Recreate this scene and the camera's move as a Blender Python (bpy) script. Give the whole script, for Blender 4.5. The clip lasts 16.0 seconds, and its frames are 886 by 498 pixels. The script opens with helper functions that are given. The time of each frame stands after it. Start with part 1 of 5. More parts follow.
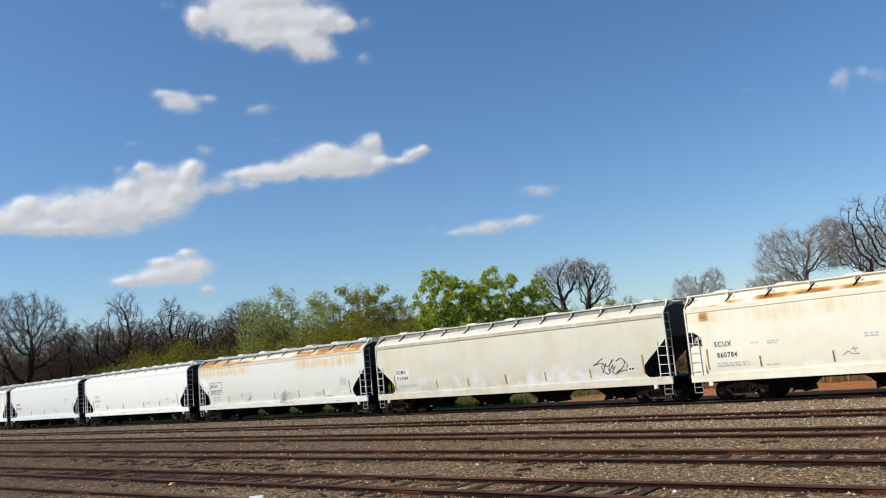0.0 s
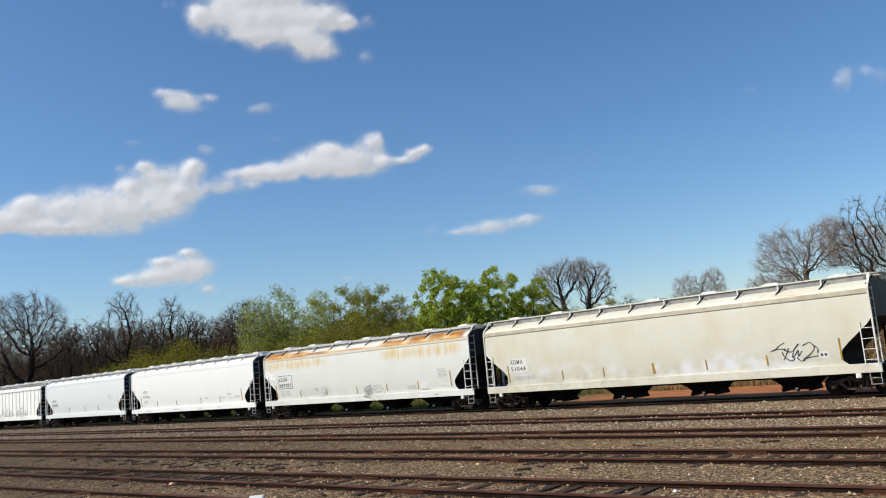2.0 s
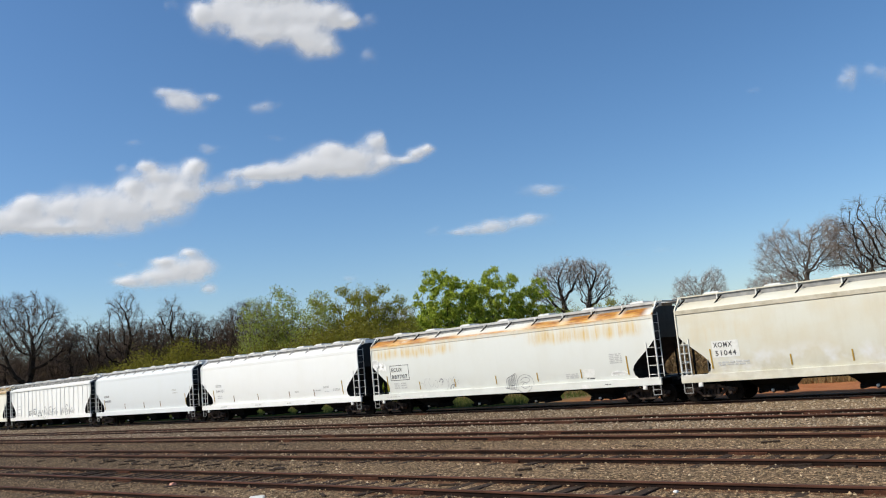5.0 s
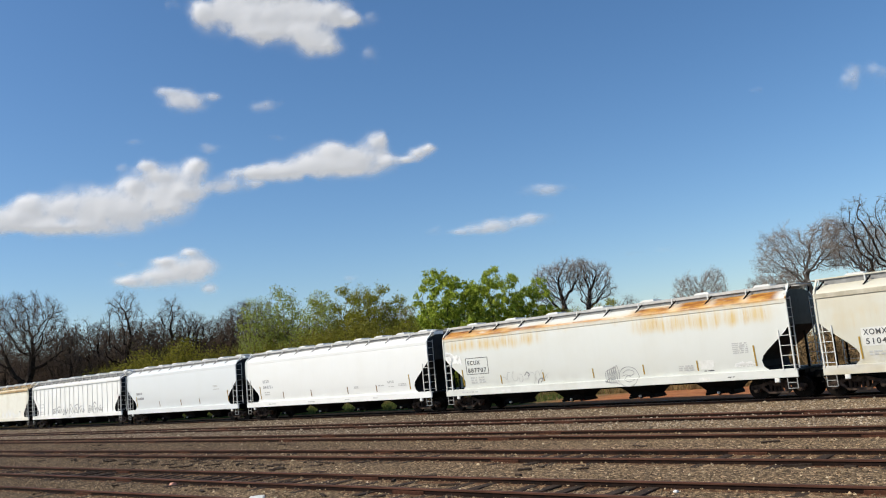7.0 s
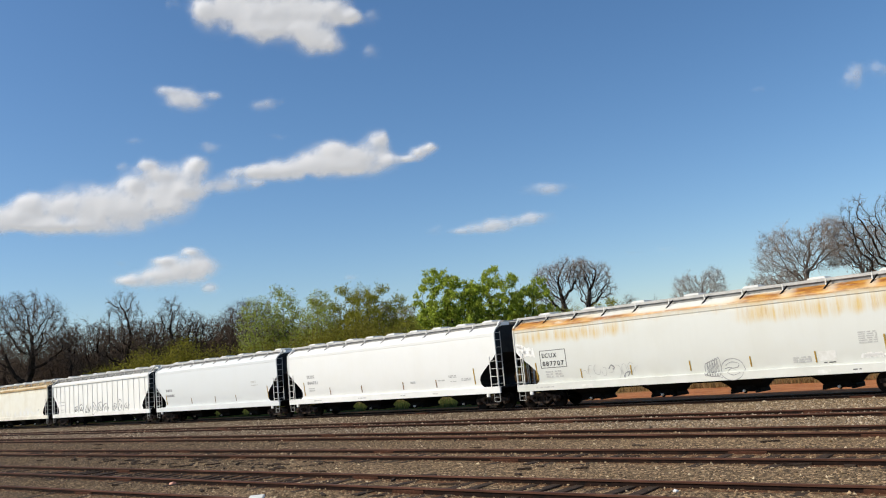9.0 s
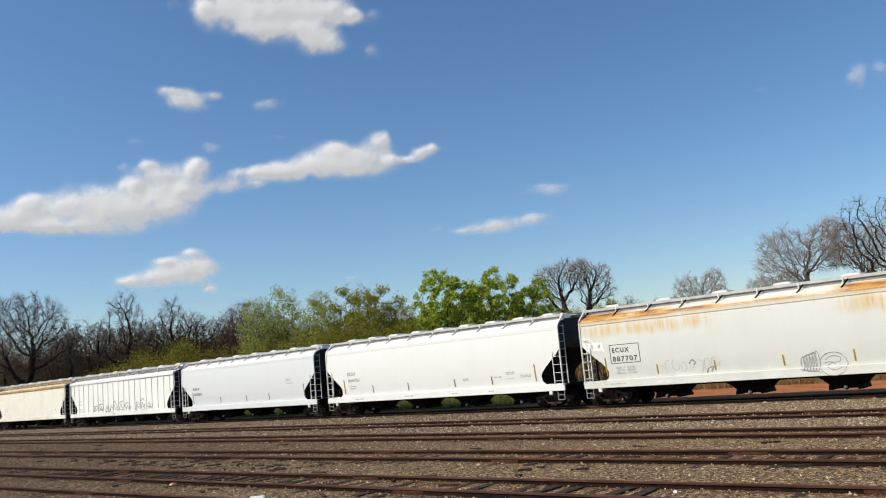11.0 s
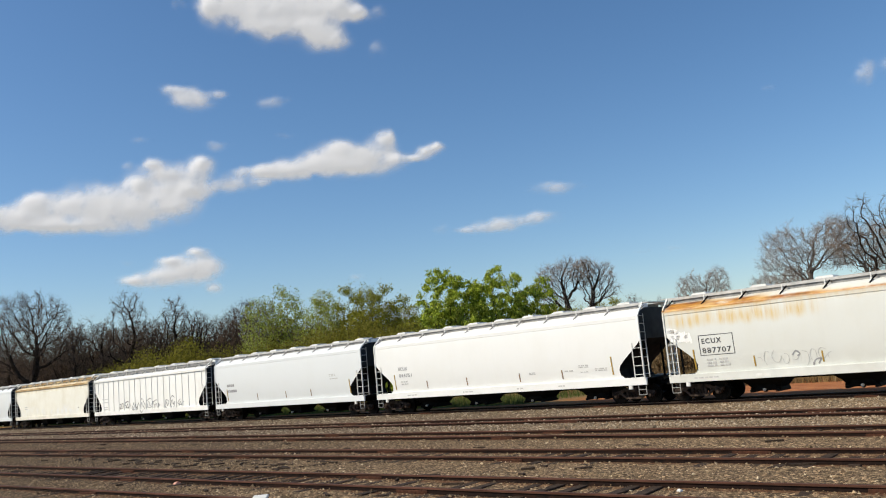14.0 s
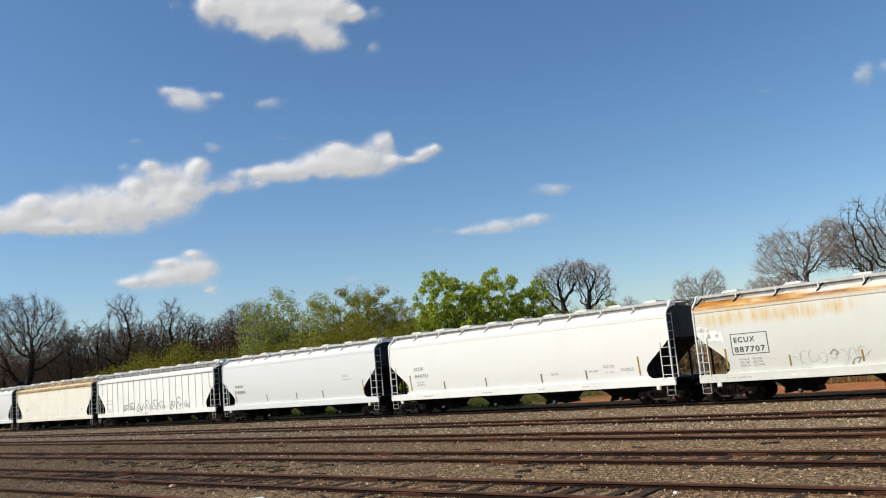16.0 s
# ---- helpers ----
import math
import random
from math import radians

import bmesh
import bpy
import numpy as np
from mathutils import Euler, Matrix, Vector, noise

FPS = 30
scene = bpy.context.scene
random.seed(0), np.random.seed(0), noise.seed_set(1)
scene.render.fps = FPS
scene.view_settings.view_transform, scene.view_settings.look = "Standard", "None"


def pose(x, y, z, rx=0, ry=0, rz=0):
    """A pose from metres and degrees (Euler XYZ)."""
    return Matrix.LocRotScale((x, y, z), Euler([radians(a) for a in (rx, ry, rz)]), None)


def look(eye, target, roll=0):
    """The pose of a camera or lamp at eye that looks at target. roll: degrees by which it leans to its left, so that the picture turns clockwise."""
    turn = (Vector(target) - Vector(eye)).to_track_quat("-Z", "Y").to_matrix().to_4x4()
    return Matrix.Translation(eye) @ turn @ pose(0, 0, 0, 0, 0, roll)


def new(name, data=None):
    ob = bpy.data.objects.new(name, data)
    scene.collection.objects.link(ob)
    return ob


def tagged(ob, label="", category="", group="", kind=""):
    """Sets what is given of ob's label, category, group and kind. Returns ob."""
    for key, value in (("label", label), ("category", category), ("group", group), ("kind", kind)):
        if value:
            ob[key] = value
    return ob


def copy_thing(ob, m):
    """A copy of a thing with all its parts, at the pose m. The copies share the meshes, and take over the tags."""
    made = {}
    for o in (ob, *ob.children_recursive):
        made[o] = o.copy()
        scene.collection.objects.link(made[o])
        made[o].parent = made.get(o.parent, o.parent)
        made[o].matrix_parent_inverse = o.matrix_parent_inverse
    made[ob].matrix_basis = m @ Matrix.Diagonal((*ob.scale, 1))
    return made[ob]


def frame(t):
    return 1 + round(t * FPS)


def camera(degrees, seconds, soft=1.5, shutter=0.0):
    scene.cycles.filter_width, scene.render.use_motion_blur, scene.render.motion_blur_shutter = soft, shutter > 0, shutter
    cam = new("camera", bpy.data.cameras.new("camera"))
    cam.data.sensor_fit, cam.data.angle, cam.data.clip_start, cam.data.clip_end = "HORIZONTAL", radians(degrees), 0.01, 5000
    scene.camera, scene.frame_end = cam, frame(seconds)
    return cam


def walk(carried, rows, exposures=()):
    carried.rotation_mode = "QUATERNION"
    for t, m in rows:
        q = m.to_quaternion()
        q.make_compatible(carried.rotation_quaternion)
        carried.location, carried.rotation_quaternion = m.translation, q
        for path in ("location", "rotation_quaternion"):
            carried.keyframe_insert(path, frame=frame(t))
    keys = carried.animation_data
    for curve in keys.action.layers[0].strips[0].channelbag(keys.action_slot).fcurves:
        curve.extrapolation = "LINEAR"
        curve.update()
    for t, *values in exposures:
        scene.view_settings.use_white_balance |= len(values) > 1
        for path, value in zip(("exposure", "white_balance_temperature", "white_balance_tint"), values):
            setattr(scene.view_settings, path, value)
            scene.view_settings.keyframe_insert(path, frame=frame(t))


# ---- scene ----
# World: x runs along the tracks towards the train's head, y away from the camera, z up; rail tops at z = 0.
EYE = Vector((0.0, 0.0, 2.469))
PITCH, ROLL, YAW = 8.279, 5.088, -41.93      # degrees; yaw from +y, negative to the left
FOCAL = 1435.0 / 784.0                       # focal length over half the picture's width
cam = camera(2 * math.degrees(math.atan(1 / FOCAL)), 16.0, soft=1.1)


def aim(dx=0.0, dy=0.0, lean=0.0):
    """The camera's pose, turned by dx to the left and dy upwards (degrees) from its rest."""
    yaw, pitch = radians(YAW - dx), radians(PITCH + dy)
    way = Vector((math.sin(yaw) * math.cos(pitch), math.cos(yaw) * math.cos(pitch), math.sin(pitch)))
    return look(EYE, EYE + way * 10, -ROLL - lean)


# small shakes of the hand: seconds, turn left, turn up, lean (degrees)
SHAKE = [(0, -.02, 0, 0), (.5, -.06, 0, 0), (1, 0, 0, 0), (1.5, .01, 0, 0), (2, 0, -.02, 0), (2.5, 0, .02, 0), (3, .02, 0, 0),
         (4, .02, 0, 0), (6.5, .02, .02, 0), (7, .02, 0, 0), (7.5, .02, -.02, 0), (8, .02, .02, 0), (8.5, .02, 0, 0), (9, .01, -.04, 0),
         (11.5, .03, .03, 0), (12, .03, 0, 0), (12.5, .03, 0, 0), (13, .02, 0, 0), (13.5, 0, -.06, 0), (14, .25, -.03, .06),
         (14.5, .13, .01, .08), (15, .15, -.03, .06), (15.5, -.01, .04, .04), (16, -.02, .1, .06)]
# the picture warms a little after the middle of the clip: seconds, stops, kelvin, tint
walk(cam, [(t, aim(a, b, c)) for t, a, b, c in SHAKE],
     [(0, -.2, 6500, 10), (6.5, -.2, 6510, 10), (8.5, -.2, 6640, 10), (12, -.2, 6730, 10), (16, -.2, 6800, 10)])

# ---- light ----
SUN_UP, SUN_SIDE = 42.0, -34.0   # elevation; degrees to the left of straight behind the camera side
to_sun = Vector((math.sin(radians(SUN_SIDE)) * math.cos(radians(SUN_UP)), -math.cos(radians(SUN_SIDE)) * math.cos(radians(SUN_UP)), math.sin(radians(SUN_UP))))
world = bpy.data.worlds.new("sky")
scene.world = world
world.use_nodes = True
wn = world.node_tree.nodes
sky = wn.new("ShaderNodeTexSky")
sky.sky_type, sky.sun_disc = "NISHITA", False
sky.sun_elevation, sky.sun_rotation = radians(SUN_UP), math.atan2(to_sun.x, to_sun.y)
sky.air_density, sky.dust_density, sky.ozone_density, sky.altitude = 1.0, 0.6, 3.9, 100
vivid = wn.new("ShaderNodeHueSaturation")
vivid.inputs["Hue"].default_value = .5
vivid.inputs["Saturation"].default_value = 1.15
world.node_tree.links.new(sky.outputs[0], vivid.inputs["Color"])
world.node_tree.links.new(vivid.outputs[0], wn["Background"].inputs[0])
wn["Background"].inputs[1].default_value = 0.15
sun = new("sun", bpy.data.lights.new("sun", "SUN"))
sun.data.energy, sun.data.angle, sun.data.color = 6.0, radians(.53), (1, .93, .8)
sun.matrix_world = look(to_sun * 50, (0, 0, 0))


# ---- materials ----
def mat(name, rough=.8, metal=0.0, shine=.15):
    m = bpy.data.materials.new(name)
    m.use_nodes = True
    b = m.node_tree.nodes["Principled BSDF"]
    b.inputs["Roughness"].default_value, b.inputs["Metallic"].default_value = rough, metal
    b.inputs["Specular IOR Level"].default_value = shine
    return m, m.node_tree.nodes, m.node_tree.links, b


def noise_tex(n, l, scale, detail=6, rough=.6, stretch=None, coord="Object"):
    tc = n.new("ShaderNodeTexCoord")
    mp = n.new("ShaderNodeMapping")
    l.new(tc.outputs[coord], mp.inputs[0])
    if stretch:
        mp.inputs["Scale"].default_value = stretch
    t = n.new("ShaderNodeTexNoise")
    t.inputs["Scale"].default_value, t.inputs["Detail"].default_value, t.inputs["Roughness"].default_value = scale, detail, rough
    l.new(mp.outputs[0], t.inputs["Vector"])
    return t.outputs["Fac"]


def ramp(n, l, fac, stops):
    r = n.new("ShaderNodeValToRGB")
    e = r.color_ramp.elements
    while len(e) < len(stops):
        e.new(.5)
    for k, (p, c) in zip(e, stops):
        k.position, k.color = p, (*c, 1) if not isinstance(c, (int, float)) else (c, c, c, 1)
    l.new(fac, r.inputs[0])
    return r.outputs[0]


def mix(n, l, fac, a, b, kind="MIX"):
    x = n.new("ShaderNodeMix")
    x.data_type, x.blend_type = "RGBA", kind
    for sock, v in ((x.inputs[0], fac), (x.inputs[6], a), (x.inputs[7], b)):
        if isinstance(v, (int, float)):
            sock.default_value = v
        elif isinstance(v, tuple):
            sock.default_value = (*v, 1)
        else:
            l.new(v, sock)
    return x.outputs[2]


def bump(n, l, b, fac, strength=.3, dist=.01):
    k = n.new("ShaderNodeBump")
    k.inputs["Strength"].default_value, k.inputs["Distance"].default_value = strength, dist
    l.new(fac, k.inputs["Height"])
    l.new(k.outputs[0], b.inputs["Normal"])


def simple(name, a, c, scale=6, rough=.75, metal=0.0, relief=.2, dist=.01, stretch=None):
    """Two colours mixed by noise, with a fine relief."""
    m, n, l, b = mat(name, rough, metal)
    f = noise_tex(n, l, scale, stretch=stretch)
    l.new(ramp(n, l, f, [(.35, a), (.68, c)]), b.inputs["Base Color"])
    bump(n, l, b, noise_tex(n, l, scale * 6), relief, dist)
    return m


def car_paint(name, paint, dirt, blotch=.35, rust=(), drips=(), bloom=0.0):
    """Weathered freight car paint: dirt blotches, faint streaks down the side; rust and drips as (x0, x1, z0, z1, amount) on the car."""
    m, n, l, b = mat(name, .42, 0, .5)
    pos = n.new("ShaderNodeTexCoord")
    sep = n.new("ShaderNodeSeparateXYZ")
    l.new(pos.outputs["Object"], sep.inputs[0])

    def times(a, c):
        k = n.new("ShaderNodeMath")
        k.operation = "MULTIPLY"
        for s, v in zip(k.inputs, (a, c)):
            if isinstance(v, (int, float)):
                s.default_value = v
            else:
                l.new(v, s)
        return k.outputs[0]

    def span(sock, lo, hi, soft):
        """1 between lo and hi, with soft ends."""
        out = []
        for a, c, u, v in ((lo - soft, lo + soft, 0, 1), (hi - soft, hi + soft, 1, 0)):
            r = n.new("ShaderNodeMapRange")
            r.interpolation_type = "SMOOTHSTEP"
            for s, val in zip(r.inputs[1:5], (a, c, u, v)):
                s.default_value = val
            l.new(sock, r.inputs[0])
            out.append(r.outputs[0])
        return times(*out)

    x, z = sep.outputs[0], sep.outputs[2]
    big = ramp(n, l, noise_tex(n, l, .55, 5), [(.42, 0.0), (.72, 1.0)])
    col = mix(n, l, times(big, blotch), paint, dirt)
    streak = ramp(n, l, noise_tex(n, l, 2.2, 5, .7, (1.6, 1.6, .16)), [(.5, 0.0), (.8, 1.0)])
    col = mix(n, l, times(streak, blotch * .22), col, tuple(.7 * c for c in dirt))
    cloudy = ramp(n, l, noise_tex(n, l, .9, 3, .5, (.6, 1, 1)), [(.4, 0.0), (.7, 1.0)])
    col = mix(n, l, times(cloudy, blotch * .5), col, tuple(.5 * (c + d) for c, d in zip(paint, dirt)))
    grime = times(span(z, .9, 1.5, .35), ramp(n, l, noise_tex(n, l, 1.3, 6), [(.4, 0.0), (.7, 1.0)]))
    col = mix(n, l, times(grime, blotch * .8), col, tuple(.5 * c for c in dirt))
    if bloom:
        pale = times(span(z, 1.25, 2.0, .4), ramp(n, l, noise_tex(n, l, .5, 4), [(.48, 0.0), (.62, 1.0)]))
        col = mix(n, l, times(pale, bloom), col, (.72, .75, .81))
    tone = ramp(n, l, noise_tex(n, l, 2.2, 6, .6, (.5, 1, 2.6)), [(.3, (.1, .032, .005)), (.43, (.27, .09, .008)), (.56, (.45, .19, .018)), (.75, (.61, .39, .1))])
    for x0, x1, z0, z1, amount in rust:
        soft = min(.5, .2 * (x1 - x0))
        stain = ramp(n, l, noise_tex(n, l, 1.6, 4, .6, (1, 1, .5)), [(.3, 0.0), (.7, .75)])
        col = mix(n, l, times(times(times(stain, span(z, z0 - .1, z1 + .12, .1)), span(x, x0 - .3, x1 + .3, .5)), min(.8, .55 * amount)), col, (.63, .43, .16))
        spot = ramp(n, l, noise_tex(n, l, 1.1, 7, .68, (.7, 1, 3.2)), [(.6 - .3 * amount, 0.0), (.82 - .3 * amount, 1.0)])
        col = mix(n, l, times(times(spot, span(z, z0, z1, .05)), span(x, x0, x1, soft)), col, tone)
    for x0, x1, z0, z1, amount in drips:
        comb = ramp(n, l, noise_tex(n, l, 4.6, 4, .65, (1.1, .1, .05)), [(.34, .1), (.5, .5), (.66, 1.0)])
        ragged = n.new("ShaderNodeMath")
        ragged.operation = "MULTIPLY_ADD"
        ragged.inputs[1].default_value = .5
        l.new(noise_tex(n, l, 1.5, 4, .6, (1.4, .1, .1)), ragged.inputs[0])
        l.new(z, ragged.inputs[2])
        run = times(span(ragged.outputs[0], z0 + .25, z1 + .25, .2), span(x, x0, x1, .7))
        col = mix(n, l, times(times(comb, run), amount), col, (.6, .44, .18))
        col = mix(n, l, times(times(ramp(n, l, noise_tex(n, l, 3.5, 5, .7, (2.2, .1, .25)), [(.55, 0.0), (.75, 1.0)]), run), amount * .7), col, (.45, .24, .06))
    l.new(col, b.inputs["Base Color"])
    bump(n, l, b, noise_tex(n, l, 1.2, 3), .12, .03)
    return m


# rusty web and foot, with the shade below the head put into the colour
RAIL = simple("shaded_rusty_rail", (.005, .0028, .002), (.024, .0105, .006), 4, .8, 0, .2)
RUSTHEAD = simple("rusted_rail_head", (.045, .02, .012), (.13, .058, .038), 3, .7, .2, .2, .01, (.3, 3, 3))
RAILTOP = simple("worn_rail_head", (.06, .04, .03), (.12, .085, .065), 3, .45, .6, .1, stretch=(.2, 3, 3))
TIE = simple("old_tie_wood", (.018, .012, .009), (.075, .052, .036), 5, .9, 0, .8, .02, (.6, 8, 8))
# black steel, its colour deepened for the dense shade beneath the cars
BLACK = simple("shaded_black_gear", (.002, .002, .002), (.007, .0065, .006), 4, .75, .1, .3)
RUSTY = simple("rusty_truck_steel", (.016, .012, .01), (.1, .07, .054), 5, .75, .3, .4)
WHEEL = simple("wheel_steel", (.004, .0035, .003), (.016, .011, .008), 6, .55, .6, .2)
# shade on the sunless car ends and hopper slopes is mixed into these two
ENDGREY = simple("shaded_end_sheet", (.02, .024, .028), (.045, .05, .055), 1.4, .55, 0, .2, .02)
SLOPE = simple("shaded_slope_sheet", (.004, .004, .0045), (.02, .019, .018), 1.8, .8, 0, .2, .02)
WHITE = simple("white_steel_paint", (.62, .62, .58), (.74, .74, .71), 5, .5, 0, .15)
YELLOW = simple("yellow_reflector", (.32, .2, .03), (.44, .3, .07), 10, .45, 0, .1)
INK = simple("stencil_ink", (.05, .05, .055), (.12, .12, .12), 9, .7, 0, .05)
PALEINK = simple("faded_stencil_ink", (.4, .4, .39), (.55, .55, .53), 9, .7, 0, .05)
GREY_SCRAWL = simple("grey_spray_paint", (.22, .22, .23), (.36, .36, .36), 9, .7, 0, .05)
HATCHGREY = simple("galvanised_walkway", (.4, .4, .385), (.56, .55, .53), 3, .7, .05, .2)
JOINT = simple("red_rusted_joint_bar", (.04, .016, .009), (.1, .04, .022), 7, .75, .1, .4)
# dull grey that stands for shade below the walkway
SHADEGREY = simple("walkway_shade_grey", (.2, .2, .195), (.32, .315, .3), 3, .7, 0, .2)
STEPGREY = simple("grimy_step_paint", (.2, .2, .19), (.42, .42, .4), 6, .6, 0, .2)
BROWNTAPE = simple("weathered_reflector", (.16, .09, .05), (.3, .2, .12), 10, .5, 0, .1)


def stone_material(name, lo, hi):
    m, n, l, b = mat(name, .9)
    g = n.new("ShaderNodeNewGeometry")
    c = ramp(n, l, g.outputs["Random Per Island"], [(0, lo), (.6, tuple((p + q) / 2 for p, q in zip(lo, hi))), (1, hi)])
    l.new(c, b.inputs["Base Color"])
    return m


STONE = stone_material("ballast_stone", (.07, .045, .026), (.42, .305, .18))
PEBBLE = stone_material("cream_pebble", (.24, .16, .085), (.66, .54, .36))
TOUCHUP = simple("white_touch_up_paint", (.8, .8, .77), (.86, .86, .84), 4, .5, 0, .1)
BALLAST = stone_material("pale_ballast_stone", (.1, .072, .046), (.58, .475, .345))
LEAF = {}


def leaf_material(name, a, c):
    m, n, l, b = mat(name, .6)
    g = n.new("ShaderNodeNewGeometry")
    col = ramp(n, l, g.outputs["Random Per Island"], [(0, a), (1, c)])
    l.new(col, b.inputs["Base Color"])
    tr = n.new("ShaderNodeBsdfTranslucent")
    l.new(col, tr.inputs[0])
    ms = n.new("ShaderNodeMixShader")
    ms.inputs[0].default_value = .48
    l.new(b.outputs[0], ms.inputs[1])
    l.new(tr.outputs[0], ms.inputs[2])
    l.new(ms.outputs[0], n["Material Output"].inputs[0])
    LEAF[name] = m


leaf_material("fresh_green_leaf", (.075, .135, .012), (.62, .7, .1))
leaf_material("olive_leaf", (.13, .135, .014), (.42, .41, .055))
leaf_material("dark_olive_leaf", (.1, .094, .011), (.31, .28, .042))
leaf_material("pale_bud_leaf", (.16, .2, .028), (.47, .52, .12))
leaf_material("dry_leaf", (.1, .07, .04), (.22, .15, .085))
leaf_material("dry_grass_blade", (.18, .115, .045), (.45, .31, .14))
leaf_material("green_grass_blade", (.06, .09, .02), (.17, .19, .05))
BARK = simple("dark_bark", (.013, .009, .0065), (.05, .036, .026), 6, .95, 0, .6, .03)
PALEBARK = simple("pale_bark", (.09, .074, .06), (.22, .185, .155), 6, .95, 0, .6, .03)
BRUSH = simple("brown_brushwood", (.024, .017, .012), (.13, .088, .06), .5, .95, 0, .2)
DRYSTALK = simple("dry_tan_stalk", (.1, .064, .03), (.3, .2, .1), .6, .95, 0, .2)
TWIG = simple("grey_brown_twig", (.085, .06, .045), (.19, .14, .105), 3, .95, 0, .2)
PALETWIG = simple("pale_twig", (.24, .2, .17), (.4, .34, .29), 3, .95, 0, .2)


# ---- mesh helpers ----
def link(name, bm, material, parent=None, label="", smooth=False):
    me = bpy.data.meshes.new(name)
    bm.normal_update()
    bm.to_mesh(me)
    bm.free()
    me.materials.append(material)
    if smooth:
        me.polygons.foreach_set("use_smooth", [True] * len(me.polygons))
        me.set_sharp_from_angle(angle=radians(38))
    ob = new(name, me)
    ob.parent = parent
    if label:
        ob["label"] = label
    return ob


def part(name, bm, material, parent, label="", smooth=False):
    return link(name, bm, material, parent, label, smooth)


def shared(name, me, parent, m):
    ob = new(name, me)
    ob.parent = parent
    ob.matrix_basis = m
    return ob


def box(bm, x0, x1, y0, y1, z0, z1, m=None):
    vs = [bm.verts.new(Vector(p)) for p in ((x0, y0, z0), (x1, y0, z0), (x1, y1, z0), (x0, y1, z0), (x0, y0, z1), (x1, y0, z1), (x1, y1, z1), (x0, y1, z1))]
    if m:
        for v in vs:
            v.co = m @ v.co
    for f in ((3, 2, 1, 0), (4, 5, 6, 7), (0, 1, 5, 4), (1, 2, 6, 5), (2, 3, 7, 6), (3, 0, 4, 7)):
        bm.faces.new([vs[i] for i in f])
    return vs


def soft_box(bm, x0, x1, y0, y1, z0, z1, r=.01, m=None):
    b2 = bmesh.new()
    box(b2, x0, x1, y0, y1, z0, z1)
    bmesh.ops.bevel(b2, geom=b2.edges[:], offset=r, segments=1, affect="EDGES")
    add(bm, b2, m)


def add(bm, other, m=None):
    """Moves all of other into bm."""
    mp = {}
    for v in other.verts:
        mp[v] = bm.verts.new(m @ v.co if m else v.co)
    for f in other.faces:
        bm.faces.new([mp[v] for v in f.verts])
    other.free()


def prism(bm, pts, a, b, axis="y"):
    """A flat outline (two coordinates) pushed from a to b along the axis."""
    put = {"y": lambda p, q, s: (p, s, q), "x": lambda p, q, s: (s, p, q), "z": lambda p, q, s: (p, q, s)}[axis]
    r0 = [bm.verts.new(put(p, q, a)) for p, q in pts]
    r1 = [bm.verts.new(put(p, q, b)) for p, q in pts]
    k = len(pts)
    for i in range(k):
        bm.faces.new((r0[i], r0[(i + 1) % k], r1[(i + 1) % k], r1[i]))
    bm.faces.new(r0[::-1])
    bm.faces.new(r1)


def rod(bm, a, b, r0, r1=None, sides=6):
    """A tapered rod from a to b."""
    r1 = r0 if r1 is None else r1
    a, b = Vector(a), Vector(b)
    d = (b - a).normalized()
    s = d.cross(Vector((0, 0, 1)) if abs(d.z) < .9 else Vector((1, 0, 0))).normalized()
    u = s.cross(d)
    rings = []
    for p, r in ((a, r0), (b, r1)):
        rings.append([bm.verts.new(p + (s * math.cos(2 * math.pi * i / sides) + u * math.sin(2 * math.pi * i / sides)) * r) for i in range(sides)])
    for i in range(sides):
        bm.faces.new((rings[0][i], rings[0][(i + 1) % sides], rings[1][(i + 1) % sides], rings[1][i]))
    bm.faces.new(rings[0][::-1])
    bm.faces.new(rings[1])


def disc(bm, c, r, y0, y1, sides=20):
    """A round plate across the y axis."""
    prism(bm, [(c[0] + r * math.cos(2 * math.pi * i / sides), c[1] + r * math.sin(2 * math.pi * i / sides)) for i in range(sides)], y0, y1)


def mesh_np(name, verts, faces, material):
    me = bpy.data.meshes.new(name)
    me.from_pydata(verts, [], faces)
    me.materials.append(material)
    return me


# ---- ground ----
TRACKS = [(34.3, 0.0), (26.92, 0.0), (21.8, 0.0), (17.38, .0249), (13.0, .0389), (9.98, .06)]   # near rail: y at x = 0, slope
GAUGE = 1.505
def bed(x, y):
    """Height of the yard's surface."""
    z = -.122 + .022 * noise.noise((x * .35, y * .6, 0)) + .014 * noise.noise((x * 1.7, y * 1.9, 5))
    for y0, s in TRACKS[3:5]:
        if .1 < y - y0 - s * x < GAUGE - .1:
            z -= (.034 if s > .03 else .018) * max(0, min(1, .6 + 1.5 * noise.noise((x * .12, y0, 0))))
    if y > 37:
        k = min((y - 37) / 25, 1)
        z += -.25 * k + .25 * noise.noise((x * .06, y * .06, 2)) * k
    return z


